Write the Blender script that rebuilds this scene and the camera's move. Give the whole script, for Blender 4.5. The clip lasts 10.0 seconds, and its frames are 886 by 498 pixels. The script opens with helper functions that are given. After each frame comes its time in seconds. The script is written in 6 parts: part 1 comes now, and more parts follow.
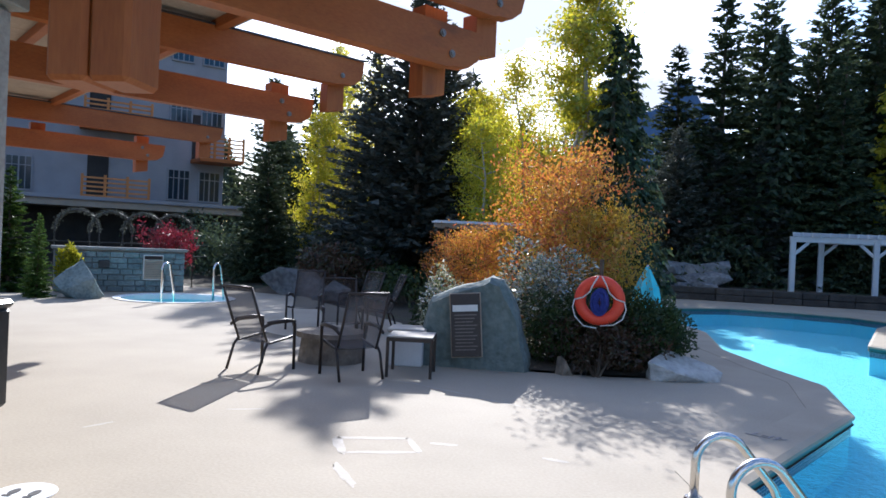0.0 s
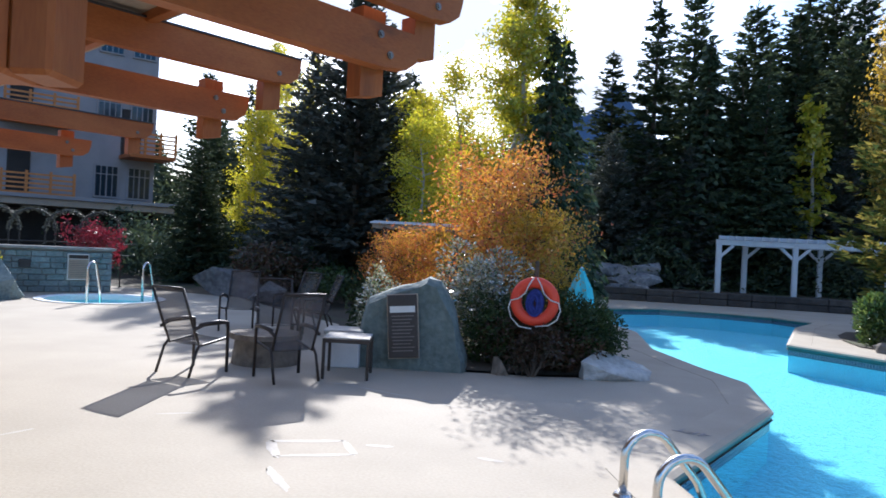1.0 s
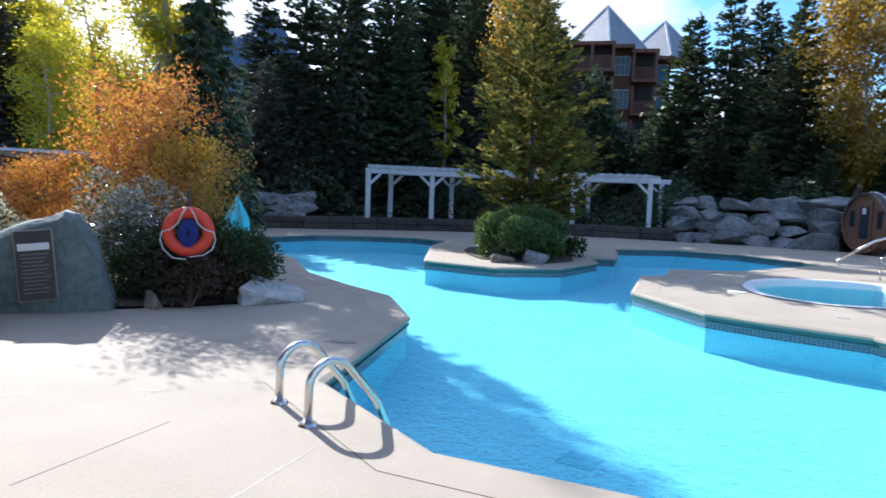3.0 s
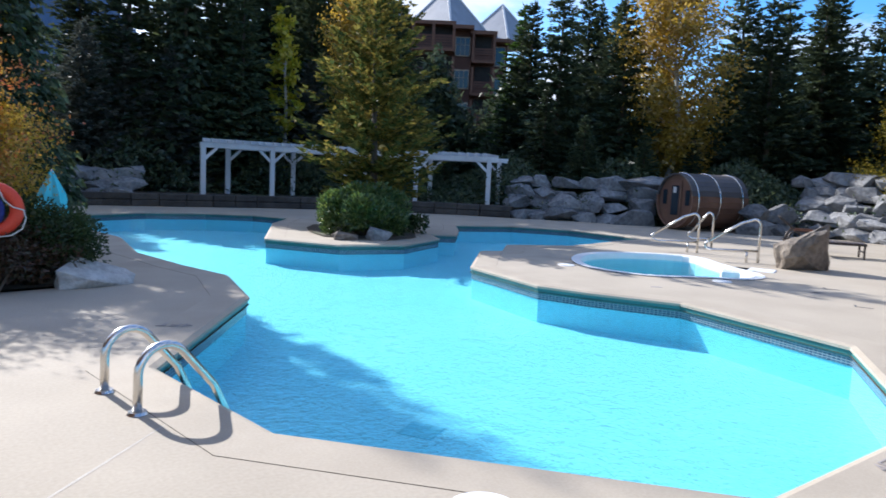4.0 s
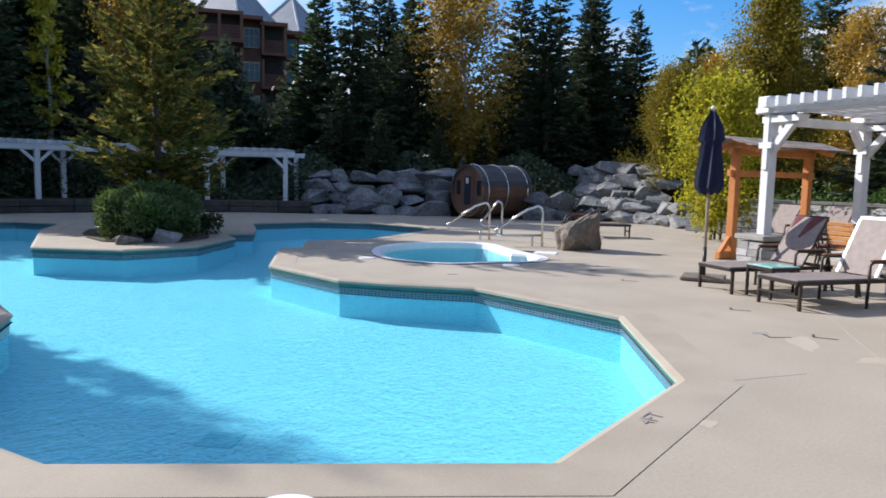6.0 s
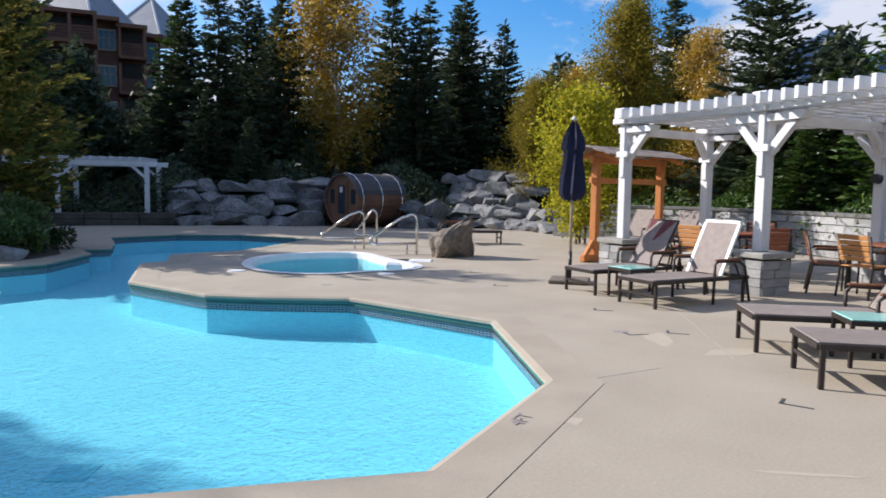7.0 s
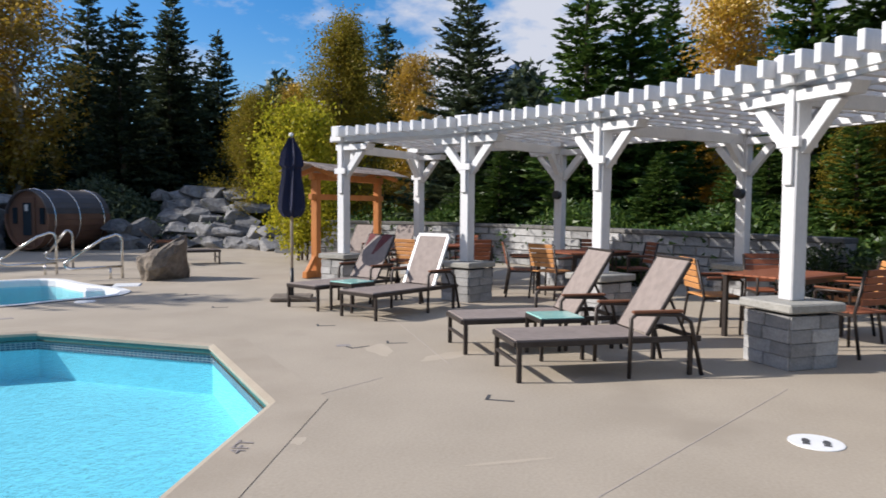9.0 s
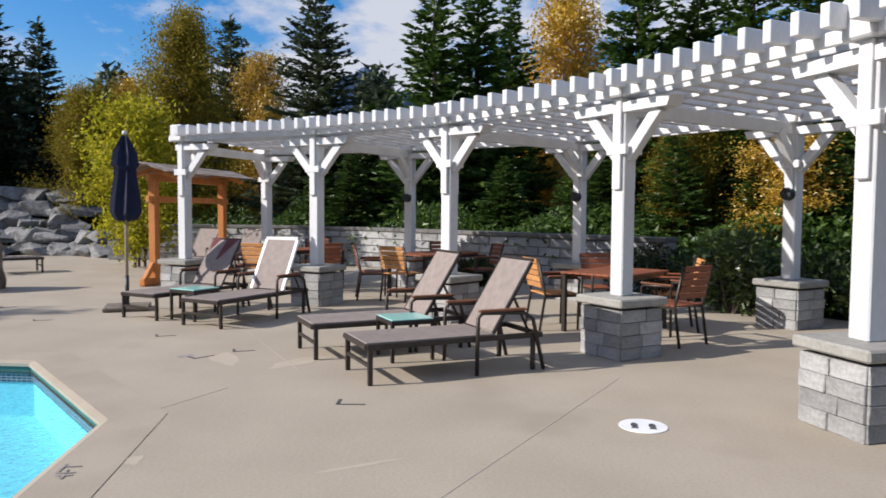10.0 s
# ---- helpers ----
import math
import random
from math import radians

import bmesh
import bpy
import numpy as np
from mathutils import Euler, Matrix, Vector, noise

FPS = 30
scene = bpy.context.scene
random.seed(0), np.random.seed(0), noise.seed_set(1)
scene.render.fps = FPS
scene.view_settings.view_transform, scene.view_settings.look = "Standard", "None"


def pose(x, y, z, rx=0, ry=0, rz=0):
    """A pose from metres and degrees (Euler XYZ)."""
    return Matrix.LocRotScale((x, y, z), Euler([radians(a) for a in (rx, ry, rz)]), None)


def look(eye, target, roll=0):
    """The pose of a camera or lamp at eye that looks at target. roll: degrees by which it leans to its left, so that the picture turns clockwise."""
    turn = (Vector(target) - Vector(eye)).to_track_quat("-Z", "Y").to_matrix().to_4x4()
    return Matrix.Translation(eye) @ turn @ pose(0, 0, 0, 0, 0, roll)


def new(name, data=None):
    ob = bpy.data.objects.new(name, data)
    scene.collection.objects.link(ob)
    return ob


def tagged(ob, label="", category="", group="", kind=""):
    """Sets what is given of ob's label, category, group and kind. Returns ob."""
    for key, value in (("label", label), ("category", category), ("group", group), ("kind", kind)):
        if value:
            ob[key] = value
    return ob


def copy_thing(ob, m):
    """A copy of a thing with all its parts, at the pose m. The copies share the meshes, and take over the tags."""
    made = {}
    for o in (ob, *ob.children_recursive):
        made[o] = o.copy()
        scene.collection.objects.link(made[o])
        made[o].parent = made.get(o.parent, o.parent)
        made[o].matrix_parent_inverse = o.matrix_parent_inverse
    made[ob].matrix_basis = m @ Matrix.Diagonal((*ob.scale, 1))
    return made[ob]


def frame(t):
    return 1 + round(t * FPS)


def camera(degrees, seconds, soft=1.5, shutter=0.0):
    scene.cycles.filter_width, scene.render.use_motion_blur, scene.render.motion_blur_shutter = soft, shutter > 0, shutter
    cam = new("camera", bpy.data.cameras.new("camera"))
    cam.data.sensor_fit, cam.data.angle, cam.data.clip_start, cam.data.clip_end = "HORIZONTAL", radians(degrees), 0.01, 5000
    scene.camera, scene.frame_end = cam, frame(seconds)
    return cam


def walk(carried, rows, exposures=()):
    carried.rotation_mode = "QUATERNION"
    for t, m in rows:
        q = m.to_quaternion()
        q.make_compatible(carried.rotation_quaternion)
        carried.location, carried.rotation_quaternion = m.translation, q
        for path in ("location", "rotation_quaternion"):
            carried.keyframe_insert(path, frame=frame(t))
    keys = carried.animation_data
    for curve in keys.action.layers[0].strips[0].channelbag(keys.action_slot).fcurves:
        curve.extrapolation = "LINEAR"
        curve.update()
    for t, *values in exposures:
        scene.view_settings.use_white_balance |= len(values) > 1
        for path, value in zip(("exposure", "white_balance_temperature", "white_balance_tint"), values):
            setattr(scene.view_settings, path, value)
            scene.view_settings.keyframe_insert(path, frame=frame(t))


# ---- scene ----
cam = camera(64.45, 10.0, 1.6, 0.25)
PATH = [
    (0, pose(0.000, 0.000, 1.471, 89.66, -2.52, 15.94)),
    (0.5, pose(-0.011, 0.015, 1.480, 89.80, -2.75, 14.51)),
    (1, pose(0.013, -0.009, 1.480, 89.93, -2.90, 10.93)),
    (1.5, pose(0.020, -0.072, 1.482, 90.01, -2.54, 5.48)),
    (2, pose(0.026, -0.152, 1.477, 89.02, -2.26, -1.79)),
    (2.5, pose(0.038, -0.228, 1.468, 87.04, -2.07, -9.17)),
    (3, pose(0.057, -0.286, 1.466, 85.38, -2.05, -16.36)),
    (3.2, pose(0.039, -0.296, 1.467, 85.15, -2.47, -18.91)),
    (4.5, pose(0.098, -0.319, 1.463, 83.47, -2.06, -33.80)),
    (5, pose(0.108, -0.331, 1.460, 83.49, -1.61, -36.94)),
    (5.5, pose(0.134, -0.346, 1.465, 83.84, -1.24, -40.87)),
    (5.7, pose(0.126, -0.347, 1.466, 83.95, -1.27, -42.49)),
    (7, pose(0.178, -0.366, 1.469, 85.01, -0.83, -55.19)),
    (7.5, pose(0.202, -0.375, 1.467, 85.59, -0.65, -60.62)),
    (8, pose(0.201, -0.376, 1.468, 85.95, -0.53, -66.31)),
    (8.5, pose(0.220, -0.388, 1.469, 86.17, -0.36, -71.69)),
    (9, pose(0.229, -0.393, 1.469, 86.59, -0.45, -77.47)),
    (9.5, pose(0.222, -0.419, 1.473, 86.63, -0.36, -84.15)),
    (10, pose(0.230, -0.418, 1.469, 86.91, -0.38, -89.48)),
]
EXPOSURES = [(0.0, 0.95, 5450, 13), (1.5, 1.05, 5450, 13), (3.0, 1.10, 5500, 13), (5.0, 0.74, 5650, 13), (7.5, 0.48, 5880, 14), (10.0, 0.32, 5960, 14)]
walk(cam, PATH, EXPOSURES)

# ---- world, sun, exposure ----
SUN = Vector((-0.262 * 0.864, 0.965 * 0.864, 0.503))
world = bpy.data.worlds.new("sky")
scene.world = world
world.use_nodes = True
wn = world.node_tree
wn.nodes.clear()
sky = wn.nodes.new("ShaderNodeTexSky")
sky.sky_type, sky.sun_disc = "NISHITA", False
sky.sun_elevation, sky.sun_rotation = radians(30.2), math.atan2(SUN.x, SUN.y)
sky.air_density, sky.dust_density, sky.ozone_density = 1.0, 1.6, 3.0
tc = wn.nodes.new("ShaderNodeTexCoord")
mp = wn.nodes.new("ShaderNodeMapping")
mp.inputs["Scale"].default_value = (1.0, 1.0, 2.0)
nz = wn.nodes.new("ShaderNodeTexNoise")
nz.inputs["Scale"].default_value, nz.inputs["Detail"].default_value, nz.inputs["Roughness"].default_value = 3.6, 9, 0.58
cr = wn.nodes.new("ShaderNodeValToRGB")
cr.color_ramp.elements[0].position, cr.color_ramp.elements[1].position = 0.475, 0.58
mixc = wn.nodes.new("ShaderNodeMixRGB")
mixc.inputs[2].default_value = (15.6, 15.8, 16.3, 1)
hue = wn.nodes.new("ShaderNodeHueSaturation")
hue.inputs["Saturation"].default_value, hue.inputs["Value"].default_value = 1.45, 3.6
bg = wn.nodes.new("ShaderNodeBackground")
bg.inputs["Strength"].default_value = 0.034
wo = wn.nodes.new("ShaderNodeOutputWorld")
for a, b in ((tc.outputs["Generated"], mp.inputs[0]), (mp.outputs[0], nz.inputs["Vector"]), (nz.outputs["Fac"], cr.inputs[0]),
             (cr.outputs[0], mixc.inputs[0]), (sky.outputs[0], hue.inputs["Color"]), (hue.outputs[0], mixc.inputs[1]), (mixc.outputs[0], bg.inputs[0]), (bg.outputs[0], wo.inputs[0])):
    wn.links.new(a, b)
sun = new("sun", bpy.data.lights.new("sun", "SUN"))
sun.data.energy, sun.data.angle, sun.data.color = 5.0, radians(0.6), (1.0, 0.91, 0.77)
sun.matrix_world = look(SUN * 60, (0, 0, 0))


# ---- materials ----
def mat(name, c1, c2, rough=0.7, scale=4.0, fine=40.0, bump=0.15, metal=0.0, c3=None, spot=0.0, rnd=0.0, island=False, spec=0.4, stretch=(1, 1, 1), bdist=0.01):
    """Two colours mixed by coarse and fine noise, an optional third in spots, bump, and a lightness that varies piece by piece."""
    m = bpy.data.materials.new(name)
    m.use_nodes = True
    n, l = m.node_tree.nodes, m.node_tree.links
    p = n["Principled BSDF"]
    co = n.new("ShaderNodeTexCoord")
    ma = n.new("ShaderNodeMapping")
    ma.inputs["Scale"].default_value = stretch
    l.new(co.outputs["Object"], ma.inputs[0])
    a, b = n.new("ShaderNodeTexNoise"), n.new("ShaderNodeTexNoise")
    for t, s, d in ((a, scale, 5), (b, fine, 6)):
        t.inputs["Scale"].default_value, t.inputs["Detail"].default_value = s, d
        l.new(ma.outputs[0], t.inputs["Vector"])
    add = n.new("ShaderNodeMath")
    add.operation = "MULTIPLY_ADD"
    add.inputs[1].default_value = 0.45
    l.new(b.outputs["Fac"], add.inputs[0])
    half = n.new("ShaderNodeMath")
    half.operation = "MULTIPLY"
    half.inputs[1].default_value = 0.55
    l.new(a.outputs["Fac"], half.inputs[0])
    l.new(half.outputs[0], add.inputs[2])
    r = n.new("ShaderNodeValToRGB")
    r.color_ramp.elements[0].position, r.color_ramp.elements[1].position = 0.36, 0.64
    r.color_ramp.elements[0].color, r.color_ramp.elements[1].color = (*c1, 1), (*c2, 1)
    l.new(add.outputs[0], r.inputs[0])
    out = r.outputs[0]
    if c3:
        s = n.new("ShaderNodeTexNoise")
        s.inputs["Scale"].default_value, s.inputs["Detail"].default_value = scale * 0.6, 8
        l.new(ma.outputs[0], s.inputs["Vector"])
        sr = n.new("ShaderNodeValToRGB")
        sr.color_ramp.elements[0].position, sr.color_ramp.elements[1].position = 0.62 - spot, 0.72 - spot
        l.new(s.outputs["Fac"], sr.inputs[0])
        mx = n.new("ShaderNodeMixRGB")
        mx.inputs[2].default_value = (*c3, 1)
        l.new(sr.outputs[0], mx.inputs[0])
        l.new(out, mx.inputs[1])
        out = mx.outputs[0]
    if rnd:
        src = n.new("ShaderNodeNewGeometry").outputs["Random Per Island"] if island else n.new("ShaderNodeObjectInfo").outputs["Random"]
        mr = n.new("ShaderNodeMapRange")
        mr.inputs["To Min"].default_value, mr.inputs["To Max"].default_value = 1 - rnd, 1 + rnd
        l.new(src, mr.inputs[0])
        hv = n.new("ShaderNodeHueSaturation")
        l.new(mr.outputs[0], hv.inputs["Value"])
        l.new(out, hv.inputs["Color"])
        out = hv.outputs[0]
    l.new(out, p.inputs["Base Color"])
    p.inputs["Roughness"].default_value, p.inputs["Metallic"].default_value = rough, metal
    p.inputs["Specular IOR Level"].default_value = spec
    if bump:
        bu = n.new("ShaderNodeBump")
        bu.inputs["Strength"].default_value, bu.inputs["Distance"].default_value = bump, bdist
        l.new(add.outputs[0], bu.inputs["Height"])
        l.new(bu.outputs[0], p.inputs["Normal"])
    return m


def leafmat(name, cols, trans=0.45, rough=0.6, gloss=0.06):
    """Leaves that vary one by one between several colours and let light through."""
    m = bpy.data.materials.new(name)
    m.use_nodes = True
    n, l = m.node_tree.nodes, m.node_tree.links
    n.clear()
    g = n.new("ShaderNodeNewGeometry")
    r = n.new("ShaderNodeValToRGB")
    e = r.color_ramp.elements
    while len(e) < len(cols):
        e.new(0.5)
    for i, c in enumerate(cols):
        e[i].position, e[i].color = i / max(1, len(cols) - 1), (*c, 1)
    l.new(g.outputs["Random Per Island"], r.inputs[0])
    oi = n.new("ShaderNodeObjectInfo")
    mr = n.new("ShaderNodeMapRange")
    mr.inputs["To Min"].default_value, mr.inputs["To Max"].default_value = 0.75, 1.25
    l.new(oi.outputs["Random"], mr.inputs[0])
    hv = n.new("ShaderNodeHueSaturation")
    l.new(mr.outputs[0], hv.inputs["Value"])
    l.new(r.outputs[0], hv.inputs["Color"])
    d, t, gl = n.new("ShaderNodeBsdfDiffuse"), n.new("ShaderNodeBsdfTranslucent"), n.new("ShaderNodeBsdfGlossy")
    gl.inputs["Roughness"].default_value = rough * 0.7
    m1, m2, o = n.new("ShaderNodeMixShader"), n.new("ShaderNodeMixShader"), n.new("ShaderNodeOutputMaterial")
    m1.inputs[0].default_value, m2.inputs[0].default_value = trans, gloss
    l.new(hv.outputs[0], d.inputs[0]), l.new(hv.outputs[0], t.inputs[0])
    l.new(d.outputs[0], m1.inputs[1]), l.new(t.outputs[0], m1.inputs[2])
    l.new(m1.outputs[0], m2.inputs[1]), l.new(gl.outputs[0], m2.inputs[2])
    l.new(m2.outputs[0], o.inputs[0])
    return m


def watermat(name, tint, strength, scale):
    """Clear water: tinted light through, a Fresnel gloss on rippled normals."""
    m = bpy.data.materials.new(name)
    m.use_nodes = True
    n, l = m.node_tree.nodes, m.node_tree.links
    n.clear()
    co = n.new("ShaderNodeTexCoord")
    a, b = n.new("ShaderNodeTexNoise"), n.new("ShaderNodeTexNoise")
    for t, s in ((a, scale), (b, scale * 3.1)):
        t.inputs["Scale"].default_value, t.inputs["Detail"].default_value, t.inputs["Distortion"].default_value = s, 3, 0.6
        l.new(co.outputs["Object"], t.inputs["Vector"])
    ad = n.new("ShaderNodeMath")
    l.new(a.outputs["Fac"], ad.inputs[0]), l.new(b.outputs["Fac"], ad.inputs[1])
    bu = n.new("ShaderNodeBump")
    bu.inputs["Strength"].default_value, bu.inputs["Distance"].default_value = strength, 0.048
    l.new(ad.outputs[0], bu.inputs["Height"])
    tr, gl, fr = n.new("ShaderNodeBsdfTransparent"), n.new("ShaderNodeBsdfGlossy"), n.new("ShaderNodeLayerWeight")
    pw, sc = n.new("ShaderNodeMath"), n.new("ShaderNodeMath")
    pw.operation, sc.operation = "POWER", "MULTIPLY_ADD"
    pw.inputs[1].default_value, sc.inputs[1].default_value, sc.inputs[2].default_value = 5.0, 0.62, 0.02
    tr.inputs[0].default_value = (*tint, 1)
    gl.inputs["Roughness"].default_value = 0.04
    fr.inputs["Blend"].default_value = 0.5
    l.new(fr.outputs["Facing"], pw.inputs[0]), l.new(pw.outputs[0], sc.inputs[0])
    l.new(bu.outputs[0], gl.inputs["Normal"]), l.new(bu.outputs[0], fr.inputs["Normal"])
    mx, o = n.new("ShaderNodeMixShader"), n.new("ShaderNodeOutputMaterial")
    l.new(sc.outputs[0], mx.inputs[0]), l.new(tr.outputs[0], mx.inputs[1]), l.new(gl.outputs[0], mx.inputs[2])
    l.new(mx.outputs[0], o.inputs[0])
    return m


def tilemat(name, c1, c2, mortar, scale, w=0.5, h=0.5):
    m = bpy.data.materials.new(name)
    m.use_nodes = True
    n, l = m.node_tree.nodes, m.node_tree.links
    p = n["Principled BSDF"]
    uv = n.new("ShaderNodeTexCoord")
    b = n.new("ShaderNodeTexBrick")
    b.offset = 0
    b.inputs["Color1"].default_value, b.inputs["Color2"].default_value, b.inputs["Mortar"].default_value = (*c1, 1), (*c2, 1), (*mortar, 1)
    b.inputs["Scale"].default_value, b.inputs["Mortar Size"].default_value = scale, 0.005
    b.inputs["Brick Width"].default_value, b.inputs["Row Height"].default_value = w, h
    l.new(uv.outputs["UV"], b.inputs["Vector"])
    l.new(b.outputs["Color"], p.inputs["Base Color"])
    p.inputs["Roughness"].default_value = 0.25
    return m


